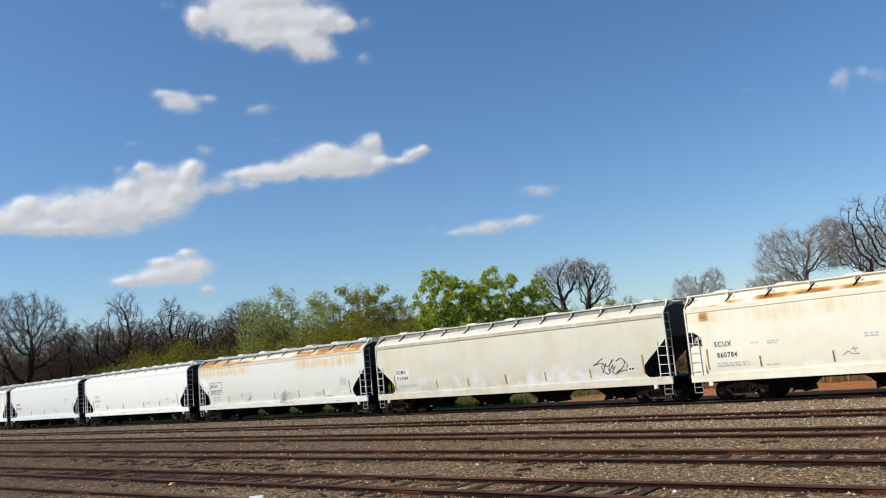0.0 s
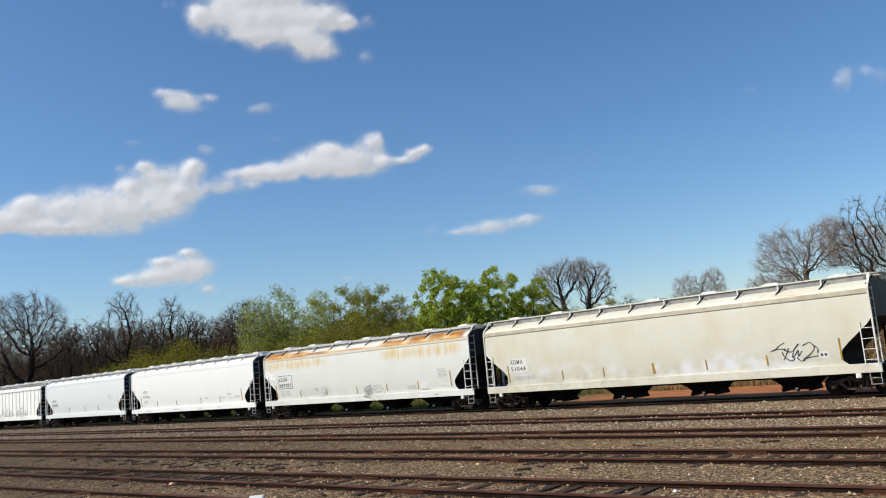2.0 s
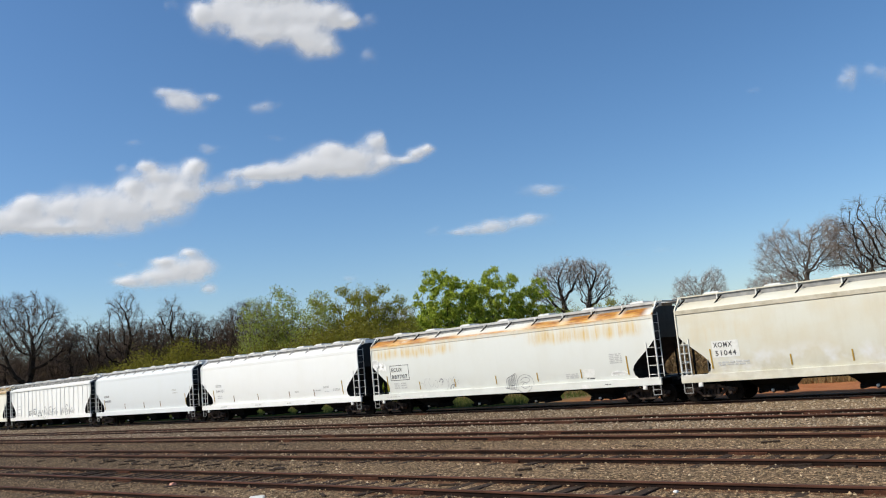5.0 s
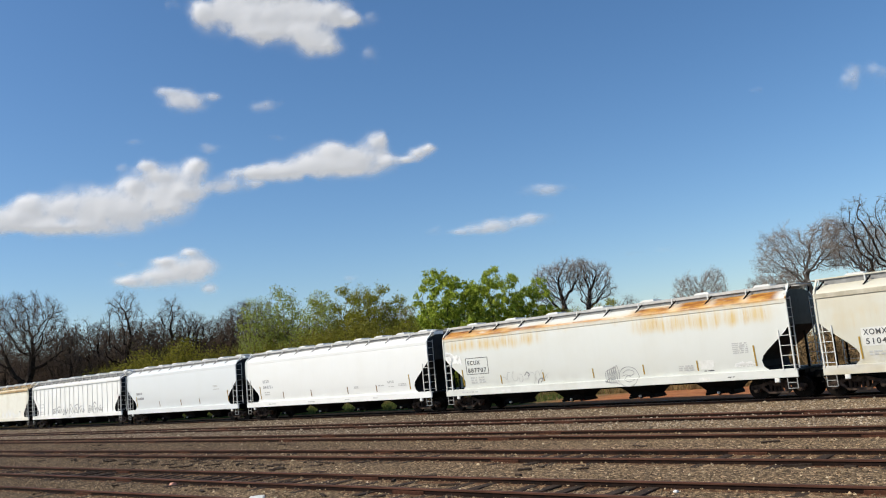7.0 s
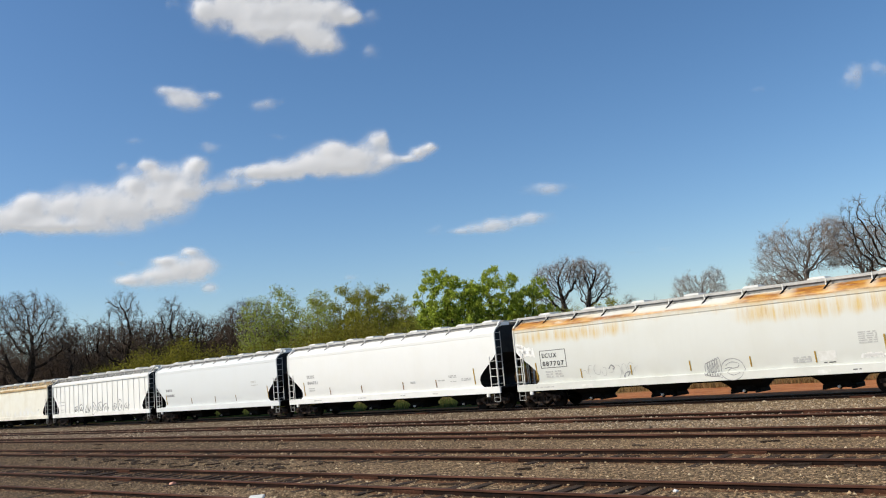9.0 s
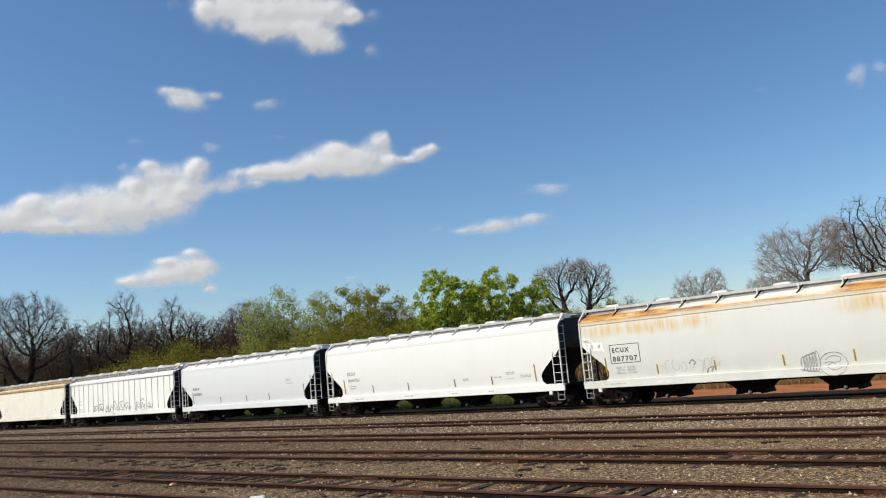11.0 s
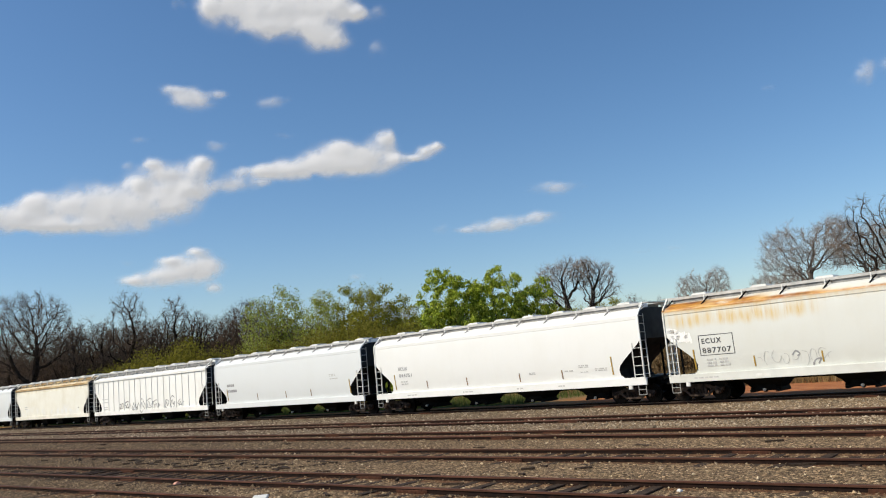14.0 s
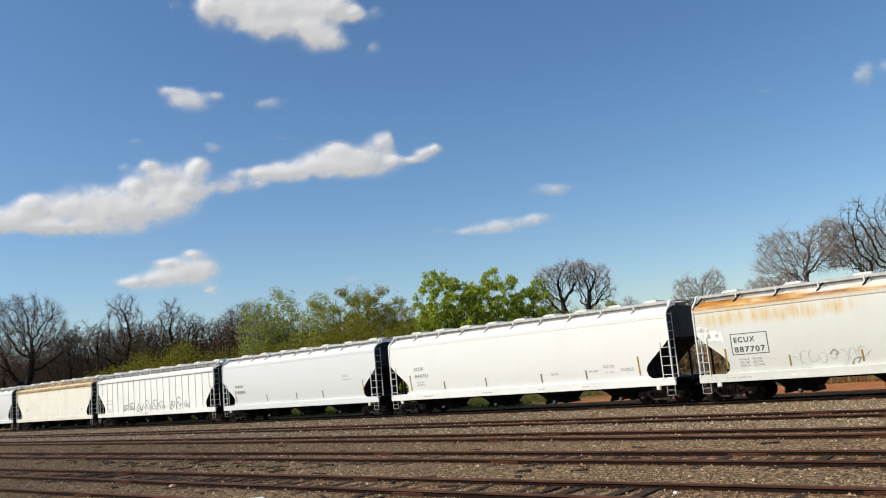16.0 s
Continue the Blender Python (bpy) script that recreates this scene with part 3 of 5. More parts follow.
def hopper_car(length, paint, trim, levels, bays, label, offset, plate=None, ribs=0, brackets=1.65, hatches=7, edged=False, truck_in=1.0, roof_infill=None, pitch=3.8, lip=1.604, dark_shadow_braces=True):
    """A covered hopper on two trucks; its own x = 0 is at mid length, its near side at -y."""
    hb = length / 2 - .62
    car = new("hopper_car")
    tagged(car, label, "freight car", "train of covered hoppers")
    car["half"] = hb
    hull(car, levels, hb, paint)
    SKIN[car.name] = levels
    for s in (-1, 1):
        bm = bmesh.new()
        y0, y1 = sorted((s * 1.6, s * 1.5))
        soft_box(bm, -hb - .06, hb + .06, y0, y1, .86, 1.21, .012)
        yi0, yi1 = sorted((s * 1.5, s * 1.4))
        box(bm, -hb - .05, hb + .05, yi0, yi1, 1.15, 1.2)
        part("side_sill", bm, trim, car)
        bm = bmesh.new()
        y0, y1 = sorted((s * lip, s * 1.49))
        soft_box(bm, -hb + .05, hb - .05, y0, y1, 3.83, 4.03, .015)
        part("side_plate", bm, plate or trim, car)
        if ribs:
            for i in range(ribs):
                bm = bmesh.new()
                x = -hb + .75 + (2 * hb - 1.5) * i / (ribs - 1)
                z0 = 1.2 if abs(x) < hb - 1.4 else 2.75 - (abs(x) - hb + 1.4) * 0 if abs(x) > hb - .8 else 2.1
                y0, y1 = sorted((s * 1.6, s * 1.51))
                prism(bm, [(x - .05, s * 1.51), (x + .05, s * 1.51), (x + .03, s * 1.56), (x - .03, s * 1.56)], z0, 3.84, "z")
                part("side_rib", bm, paint, car)
    posts(car, hb, trim, levels)
    # walkway
    for s in (-1, 1):
        bm = bmesh.new()
        y0, y1 = sorted((s * .56, s * 1.02))
        box(bm, -hb, hb, y0, y1, 4.58, 4.615)
        wk = part("walkway", bm, HATCHGREY, car, "grey grated roof walkway")
        bm = bmesh.new()
        y0, y1 = sorted((s * 1.02, s * 1.045))
        if edged:
            box(bm, -hb, hb, y0, y1, 4.58, 4.635)
        else:
            box(bm, -hb, hb, y0, y1, 4.5, 4.62)
        part("walkway_edge", bm, trim if edged else HATCHGREY, wk)
        # added plate, by default in the grey of the roof's shade
        bm = bmesh.new()
        y0, y1 = sorted((s * .95, s * .98))
        box(bm, -hb + .25, hb - .25, y0, y1, 4.3, 4.58)
        part("roof_infill", bm, roof_infill or SHADEGREY, wk)
        k = max(int(2 * hb / brackets), 2)
        for i in range(k + 1):
            m = pose(-hb + .1 + (2 * hb - .2) * i / k, 0, 0)
            m = m if s < 0 else m @ Matrix.Diagonal((1, -1, 1, 1))
            shared("bracket_post", POST, wk, m)
            shared("bracket_shadow_brace", SHADOW_BRACE if dark_shadow_braces else SHADOW_BRACE_GREY, wk, m)
    for s in (-1, 1):
        bm = bmesh.new()
        x0, x1 = sorted((s * hb, s * (hb + .3)))
        box(bm, x0, x1, -1.05, 1.05, 4.58, 4.615)
        part("end_walkway", bm, HATCHGREY, car)
    bm = bmesh.new()
    prism(bm, [(-.44, 4.27), (.44, 4.27), (.4, 4.62), (-.4, 4.62)], -hb + .5, hb - .5, "x")
    part("hatch_trough", bm, trim, car)
    for i in range(hatches):
        shared("hatch_cover", HATCH, car, pose(-hb + 1.3 + (2 * hb - 2.6) * i / (hatches - 1), 0, 0))
    # ends
    for s in (-1, 1):
        side = Matrix.Identity(4) if s > 0 else TURN
        bm = bmesh.new()
        x0, x1 = sorted((s * (hb - 1.5), s * (hb + .05)))
        box(bm, x0, x1, -1.4, 1.4, 1.1, 1.16)
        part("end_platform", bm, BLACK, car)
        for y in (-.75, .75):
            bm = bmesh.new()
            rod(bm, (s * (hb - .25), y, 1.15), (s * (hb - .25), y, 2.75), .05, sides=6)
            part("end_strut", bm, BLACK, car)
        for y in (-1, 1):
            m = pose(s * (hb - .02), y * 1.6, 0)
            flip = Matrix.Diagonal((s, -y, 1, 1))
            shared("side_ladder", LADDER, car, m @ flip)
            shared("stirrup_step", STIRRUP, car, pose(s * hb, y * 1.55, 0) @ flip)
            shared("end_ladder", RUNGS, car, pose(s * hb, y * 1.57, 0) @ Matrix.Diagonal((s, -y, 1, 1)))
        shared("coupler", COUPLER, car, pose(s * (hb + .1), 0, 0) @ side)
        tx = s * (hb - truck_in)
        tr = shared("truck", TRUCK_ME, car, pose(tx, 0, 0))
        for a in (-.89, .89):
            w = shared("wheelset", WHEELSET_ME, tr, pose(a, 0, .42))
            WHEELS.append((w, a))
    bm = bmesh.new()
    box(bm, -hb + .1, hb - .1, -.3, .3, .74, 1.1)
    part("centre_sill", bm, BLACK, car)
    for i in range(bays):
        f = shared("discharge_funnel", FUNNEL, car, pose(pitch * (i - (bays - 1) / 2), 0, 0))
        shared("outlet_gate", GATE, f, pose(0, 0, 0))
        shared("gate_cap", CAP, f, pose(0, 0, 0))
        shared("gate_cap", CAP, f, TURN)
    CARS.append((car, offset))
    car.location = (travel(0) + offset, TRAIN_Y, 0)
    return car


PAD = piece("jacking_pad", lambda bm: (soft_box(bm, -.1, .1, -1.6, -1.5, .68, .87, .02), disc(bm, (0, .74), .04, -1.61, -1.59, 8)), WHITE)
BRAKE = piece("brake_wheel", lambda bm: (disc(bm, (0, 0), .06, -.04, .04, 8), [rod(bm, (.27 * math.cos(a), 0, .27 * math.sin(a)), (.27 * math.cos(a + .53), 0, .27 * math.sin(a + .53)), .022, sides=5) for a in [i * .524 for i in range(12)]], [rod(bm, (0, 0, 0), (.27 * math.cos(a), 0, .27 * math.sin(a)), .018, sides=5) for a in (.4, 1.97, 3.54, 5.11)]), BLACK)

CREAM = car_paint("cream_car_paint", (.78, .76, .65), (.62, .53, .34), .34, [(-9.2, -7.9, 4.02, 4.09, 1.0), (-7.6, -6.7, 4.1, 4.2, 1.1), (-6.4, -5.0, 4.08, 4.3, 1.9), (-4.8, -3.3, 4.1, 4.3, 1.9), (-3.0, -1.6, 4.1, 4.28, 1.5), (-1.2, 9, 4.08, 4.25, 1.2), (-8.85, -8.45, 3.45, 3.8, 1.3)],
                  [(-6.6, -3.0, 3.2, 3.8, .35), (-9, 9, 3.4, 3.85, .2)])
PALE = car_paint("aged_white_car_paint", (.6, .595, .515), (.54, .46, .3), .62, [(5.2, 6.9, 4.03, 4.2, .42)], [(-9, -6, 2.6, 3.3, .22)], .9)
GREYW = car_paint("grey_white_car_paint", (.64, .655, .62), (.55, .53, .44), .25,
                  [(2.5, 4.5, 4.0, 4.3, 1.05), (4.7, 6.1, 4.02, 4.44, 1.75), (6.3, 7.6, 4.02, 4.4, 1.3), (7.8, 9.0, 4.0, 4.44, 1.6), (-9.5, -7.2, 4.0, 4.34, 1.3), (-7.3, -5.0, 4.0, 4.26, 1.35), (-5.2, -2.6, 4.0, 4.16, 1.3), (-3.0, 3.0, 4.0, 4.1, .9), (-9.4, -4.6, 3.96, 4.05, 1.0), (3.0, 9.0, 3.97, 4.05, .8)],
                  [(2.6, 8.7, 3.2, 3.76, 1.0), (-9.2, -3.0, 3.28, 3.74, 1.0), (-9.4, 9.4, 3.84, 4.02, .6)])
CLEAN = car_paint("clean_white_car_paint", (.75, .757, .74), (.62, .6, .52), .16)
COOL = car_paint("cool_white_car_paint", (.645, .67, .675), (.55, .56, .52), .12)
RIBW = car_paint("ribbed_car_paint", (.8, .8, .77), (.5, .48, .42), .25)
YELLOWED = car_paint("yellowed_car_paint", (.76, .745, .66), (.52, .45, .3), .4, [(-9, 9, 4.05, 4.25, .5)], [(-9, 9, 3.62, 3.92, .6), (-9, 9, 3.9, 4.4, .95)], .6)
ROOFRUST = simple("rusted_roof_edge", (.26, .15, .06), (.58, .46, .27), 1.6, .75, 0, .2, .01, (.5, 1, 1))
TANPLATE = simple("dirty_side_plate", (.4, .36, .27), (.58, .54, .44), 2, .6, 0, .2)


def letters(car, text, x0, x1, z, height, material=INK):
    """Stencilled lettering on the near side, from x0 to x1, its foot at z."""
    cu = bpy.data.curves.new("lettering", "FONT")
    cu.body, cu.size, cu.extrude, cu.offset, cu.space_character = text, 1.0, .001, .016, 1.22
    tmp = new("lettering", cu)
    me = bpy.data.meshes.new_from_object(tmp.evaluated_get(bpy.context.evaluated_depsgraph_get()))
    bpy.data.objects.remove(tmp)
    xs, ys = [v.co.x for v in me.vertices], [v.co.y for v in me.vertices]
    a, b, c, d = min(xs), max(xs), min(ys), max(ys)
    for v in me.vertices:
        up = z + (v.co.y - c) / (d - c) * height
        v.co = Vector((x0 + (v.co.x - a) / (b - a) * (x1 - x0), skin(car, up) - .006 - v.co.z, up))
    me.materials.clear()
    me.materials.append(material)
    ob = new("lettering", me)
    ob.parent = car
    return ob


def bars(car, x0, x1, z0, z1, rows, material=PALEINK, y=None, tall=.07):
    """Small print on the side: rows of word-long plain bars."""
    rng = random.Random(int(x0 * 100 + z0 * 10))
    step = (z1 - z0) / max(rows, 1)
    for i in range(rows):
        z, x = z0 + step * i, x0
        high = min(step * .6, tall)
        side = y if y else skin(car, z + step * .2 + high) - .001
        while x < x1 - .04:
            w = min(rng.uniform(.1, .3), x1 - x)
            bm = bmesh.new()
            box(bm, x, x + w, side - .002, side + .02, z + step * .2, z + step * .2 + high)
            part("stencil_word", bm, material, car)
            x += w + rng.uniform(.04, .08)


def scrawl(car, lines, width, material, label):
    """Sprayed strokes: each line a run of (x, z) points, drawn as a flat ribbon."""
    for pts in lines:
        bm = bmesh.new()
        fine = []
        for i in range(len(pts) - 1):
            p0, p1, p2, p3_ = (Vector((*pts[min(max(k, 0), len(pts) - 1)], 0)) for k in (i - 1, i, i + 1, i + 2))
            for s in range(6):
                t = s / 6
                fine.append(.5 * (2 * p1 + (p2 - p0) * t + (2 * p0 - 5 * p1 + 4 * p2 - p3_) * t * t + (3 * p1 - p0 - 3 * p2 + p3_) * t ** 3))
        fine.append(Vector((*pts[-1], 0)))
        row = []
        for i, p in enumerate(fine):
            d = (fine[min(i + 1, len(fine) - 1)] - fine[max(i - 1, 0)])
            n_ = Vector((-d.y, d.x, 0)).normalized() * width * (.5 + .12 * math.sin(.7 * i + p.x))
            row.append([bm.verts.new((q.x, face(car, q.y), q.y)) for q in (p + n_, p - n_)])
        for a, b in zip(row, row[1:]):
            bm.faces.new((a[0], a[1], b[1], b[0]))
        part("graffiti", bm, material, car, label)


def reflectors(car, tall, short, old=False):
    for xs, z0, h, me in ((tall, 1.4, .85, REFLECT_TALL), (short, 1.36, .44, REFLECT_OLD if old else REFLECT)):
        for x in xs:
            lean = math.degrees(math.atan((skin(car, z0) - skin(car, z0 + h)) / h))
            shared("reflector_strip", me, car, pose(x, skin(car, z0), z0, lean))


def patch(car, x0, x1, z0, z1, material=WHITE, name="painted_patch", y=None, out=.001):
    """A thin painted field that follows the side's curve."""
    bm = bmesh.new()
    rows = max(1, round((z1 - z0) / .12))
    ring = []
    for i in range(rows + 1):
        z = z0 + (z1 - z0) * i / rows
        front = (y or skin(car, z)) - out
        ring.append([bm.verts.new(p) for p in ((x0, front, z), (x1, front, z), (x1, front + .03, z), (x0, front + .03, z))])
    for a, b in zip(ring, ring[1:]):
        for i in range(4):
            bm.faces.new((a[i], a[(i + 1) % 4], b[(i + 1) % 4], b[i]))
    bm.faces.new(ring[0][::-1])
    bm.faces.new(ring[-1])
    part(name, bm, material, car)


car_a = hopper_car(20.2, CREAM, CREAM, PANEL, 4, "cream covered hopper car with rust-blotched roof", 50.35, edged=True, truck_in=1.9, roof_infill=CREAM)
letters(car_a, "ECUX", -8.3, -7.57, 2.3, .22)
letters(car_a, "860784", -8.25, -7.38, 1.84, .22)
reflectors(car_a, [-8.69], [-6.45, -3.6, -.8, 2.0, 4.8], True)
bars(car_a, -8.3, -6.95, 1.46, 1.66, 2)
for x0, x1, z0, z1, k in ((-6.75, -6.45, 2.32, 2.4, 1), (-6.07, -5.6, 2.24, 2.42, 2), (-2.4, -1.9, 2.2, 2.4, 2), (-6.25, -5.75, 1.4, 1.46, 1)):
    bars(car_a, x0, x1, z0, z1, k, PALEINK)
scrawl(car_a, [[(-3.25, 1.6), (-3.05, 1.72), (-2.9, 1.62), (-2.65, 1.63)], [(-2.95, 1.8), (-2.7, 1.83)], [(-2.85, 1.9), (-2.8, 1.7)]], .03, GREY_SCRAWL, "small grey marker scribble")
for s in (-1, 1):
    x0, x1 = sorted((s * (car_a["half"] - .05), s * (car_a["half"] - .66)))
    for y in (-1.58, 1.56):
        bm = bmesh.new()
        prism(bm, [(x0, 1.2), (x1, 1.2), (x1, 2.3), (x1 - .12, 2.42), (x0 + .12, 2.42), (x0, 2.3)], y, y + .02)
        part("end_panel", bm, CREAM, car_a)
shared("brake_wheel", BRAKE, car_a, pose(-car_a["half"] + .32, -1.2, 2.62))

car_b = hopper_car(20.2, PALE, PALE, ROUND, 4, "stained pale covered hopper car with scrawled side", 30.04, TANPLATE, edged=True, pitch=4.0, lip=1.618)
patch(car_b, -7.97, -6.8, 1.86, 2.56, WHITE)
letters(car_b, "XOMX", -7.9, -7.07, 2.28, .22)
letters(car_b, "51044", -7.85, -6.94, 1.93, .22)
reflectors(car_b, [-8.07, 8.16], [-4.76, -2.44, 2.67, 5.29])
shared("reflector_strip", REFLECT_WIDE, car_b, pose(.16, skin(car_b, 1.36), 1.36, 7))
bars(car_b, -7.8, -6.4, 1.5, 1.7, 2)
bars(car_b, 1.4, 2.8, .95, 1.05, 1, GREY_SCRAWL)
scrawl(car_b, [[(5.50, 1.92), (5.77, 1.99), (6.13, 1.97)], [(5.67, 1.94), (5.87, 2.12), (6.09, 2.22)], [(6.22, 2.0), (6.07, 1.7), (5.97, 1.55)], [(6.02, 1.95), (6.32, 1.85), (6.64, 2.15)], [(6.64, 2.15), (6.42, 1.9), (6.33, 1.62), (6.47, 1.75), (6.59, 1.9), (6.57, 1.66), (6.72, 1.85)],
       [(6.77, 2.05), (7.07, 2.16), (7.22, 1.95), (7.02, 1.7), (6.72, 1.52), (6.97, 1.58), (7.32, 1.62)],
       [(5.95, 1.88), (6.0, 1.7), (6.16, 1.52)], [(6.16, 1.52), (6.3, 1.5), (6.42, 1.6)], [(6.5, 1.62), (6.62, 1.46), (6.8, 1.5)], [(7.2, 2.05), (7.34, 1.9), (7.3, 1.72)]], .042, INK, "black brushed graffiti scrawl")
patch(car_b, 7.33, 7.72, 1.53, 1.77, WHITE)
patch(car_b, 7.4, 7.5, 1.6, 1.7, INK, "stencil_mark", None, .004)
patch(car_b, 7.55, 7.65, 1.6, 1.7, INK, "stencil_mark", None, .004)

car_c = hopper_car(20.1, GREYW, GREYW, ROUND, 4, "grey-white covered hopper car with rust streaks", 10.05)
letters(car_c, "ECUX", -7.76, -6.88, 2.46, .22)
letters(car_c, "887707", -7.78, -6.5, 2.05, .23)
for x0, x1, z0, z1 in ((-7.9, -6.35, 2.8, 2.83), (-7.9, -6.35, 1.95, 1.98), (-7.9, -7.865, 1.95, 2.83), (-6.385, -6.35, 1.95, 2.83)):
    patch(car_c, x0, x1, z0, z1, INK, "stencil_frame")
bars(car_c, -7.66, -7.25, 1.46, 1.84, 3)
bars(car_c, -7.1, -6.65, 1.46, 1.84, 3)
reflectors(car_c, [-8.2, 7.85], [-5.6, -2.9, 0, 2.68, 5.28])
patch(car_c, 5.4, 6.05, 1.4, 1.78, WHITE, "placard_board")
bars(car_c, 5.55, 6.1, 1.3, 1.36, 1, INK)
bars(car_c, 4.4, 5.1, 1.38, 1.64, 3)
bars(car_c, 6.95, 7.6, 1.95, 2.42, 6)
patch(car_c, 5.3, 5.8, .92, 1.06, WHITE, y=-1.604)
patch(car_c, -5.6, -5.0, .92, 1.06, WHITE, y=-1.604)
bars(car_c, -8.3, -7.2, .98, 1.08, 1, PALEINK, -1.604)
bars(car_c, 6.6, 6.9, .98, 1.04, 1, INK, -1.604)
rng = random.Random(3)
scrawl(car_c, [[(6.95 + .09 * i, 1.42 + rng.uniform(-.03, .03)), (7.0 + .09 * i, 1.55 + rng.uniform(-.05, .05)), (7.08 + .09 * i, 1.46 + rng.uniform(-.03, .03))] for i in range(9)], .07, TOUCHUP, "white sprayed smudge")
scrawl(car_c, [[(-9.3 + .1 * i, 3.25 - .035 * i + rng.uniform(-.06, .1)), (-9.28 + .1 * i + rng.uniform(-.04, .04), 2.95 - .03 * i), (-9.22 + .1 * i, 2.68 - .02 * i + rng.uniform(-.1, .16))] for i in range(11)], .1, TOUCHUP, "white brushed paint touch-up")
scrawl(car_c, [[(-9.3, 3.08), (-8.95, 3.1), (-8.6, 2.9), (-8.3, 2.75)], [(-9.15, 2.95), (-8.75, 2.8), (-8.4, 2.62)]], .17, TOUCHUP, "white brushed paint touch-up")
BULB = [[(.62 + .13 * i + .1 * math.cos(a), 1.42 + .02 * i + (.3 + .03 * i) * math.sin(a)) for a in (0, .9, 1.8, 2.7, 3.6, 4.5, 5.4, 6.3)] for i in range(6)]
BULB += [[(.6, 1.2), (.85, 1.1), (1.2, 1.08), (1.45, 1.0)], [(.65, 1.72), (.9, 1.82), (1.25, 1.86)]]
BULB += [[(1.95 + .6 * math.cos(a * .7), 1.36 + .5 * math.sin(a * .7)) for a in range(10)], [(1.6, 1.55), (1.9, 1.7), (2.25, 1.62), (2.2, 1.45), (1.85, 1.4), (1.7, 1.25), (2.0, 1.1), (2.35, 1.2)], [(1.55, 1.4), (1.8, 1.46), (2.05, 1.34)]]
BULB = [[(1.47 + .86 * (x - 1.47), 1.32 + .9 * (z - 1.38)) for x, z in line] for line in BULB]
scrawl(car_c, BULB, .024, GREY_SCRAWL, "thin grey outline graffiti of a light bulb")
rng = random.Random(12)
scrawl(car_c, [[(-5.4 + .36 * i + (.13 + .03 * (i % 3)) * math.cos(a * 1.05 + i), 1.55 + .2 * ((i * 7) % 5) / 5 + (.16 + .05 * ((i * 3) % 4)) * math.sin(a * 1.05 + i)) for a in range(3 + (i * 5) % 4)] for i in range(9)], .022, PALEINK, "faded grey scribbles")
scrawl(car_c, [[(-4.05, 1.7), (-3.9, 1.86), (-3.75, 1.75), (-3.85, 1.65)], [(-3.1, 1.3), (-2.98, 1.5), (-3.2, 1.45), (-3.3, 1.25)]], .06, GREY_SCRAWL, "grey spray blots")

car_d = hopper_car(19.2, CLEAN, CLEAN, ROUND, 4, "clean white rounded covered hopper car", -9.6, hatches=9, lip=1.589, dark_shadow_braces=False)
letters(car_d, "ECUX", -7.0, -6.27, 2.47, .2, GREY_SCRAWL)
letters(car_d, "844751", -7.0, -5.96, 2.08, .2, GREY_SCRAWL)
bars(car_d, -6.9, -6.35, 1.62, 1.9, 2)
reflectors(car_d, [-7.4, 7.3], [-4.82, -1.82, 1.8, 4.44], True)
for x0, x1, z0, z1, k in ((5.44, 6.0, 1.82, 1.98, 2), (5.52, 5.95, 1.6, 1.66, 1), (4.6, 5.1, 1.68, 1.78, 1), (6.35, 7.0, 1.62, 1.78, 2), (2.42, 2.82, 1.66, 1.8, 2)):
    bars(car_d, x0, x1, z0, z1, k)
for x0, x1 in ((-2.1, -1.3), (1.6, 2.0), (4.2, 4.6), (-6.4, -5.6)):
    bars(car_d, x0, x1, .98, 1.08, 1, PALEINK, -1.604)

car_e = hopper_car(17.8, COOL, COOL, ROUND, 3, "cool white covered hopper car with faded stencils", -19.2 - 8.9, lip=1.589, dark_shadow_braces=False)
reflectors(car_e, [-6.75, 7.0], [-3.0, .32, 3.05], True)
bars(car_e, -6.7, -5.8, 2.35, 2.65, 1, GREY_SCRAWL, None, .2)
bars(car_e, -6.6, -5.5, 1.95, 2.25, 1, GREY_SCRAWL, None, .2)
bars(car_e, 5.1, 5.7, 2.5, 2.68, 2)
bars(car_e, 5.15, 5.9, 2.3, 2.45, 1)

car_f = hopper_car(20.4, RIBW, RIBW, STRAIGHT, 4, "white ribbed covered hopper car with graffiti", -37.0 - 10.2, ribs=19, dark_shadow_braces=False)
STROKES = []
for i, (cx, w, h) in enumerate(((-4.4, .5, .28), (-3.3, .6, .3), (-1.9, .7, .5), (-.7, .6, .62), (.5, .7, .55), (1.7, .6, .35), (3.4, .4, .45), (4.3, .5, .5), (5.6, .5, .3))):
    cz = 1.5 + .06 * math.sin(2 * i)
    STROKES.append([(cx + w * (.75 + .25 * math.sin(3 * k + i)) * math.cos(k * .8 + i), cz + .1 + h * (.8 + .2 * math.cos(5 * k + i)) * math.sin(k * .8 + i)) for k in range(7 + i % 2)])
    STROKES.append([(cx - .6 * w, cz - .2), (cx - .1 * w, cz + .5 * h), (cx + .2 * w, cz - .1), (cx + .7 * w, cz + .3 * h)])
scrawl(car_f, STROKES[:6], .06, INK, "dark outlined graffiti letters above the sill")
scrawl(car_f, STROKES[6:], .065, GREY_SCRAWL, "grey outlined graffiti letters above the sill")
bars(car_f, -8.1, -7.0, 1.9, 2.5, 2)
bars(car_f, -7.9, -7.1, 1.3, 1.7, 2)

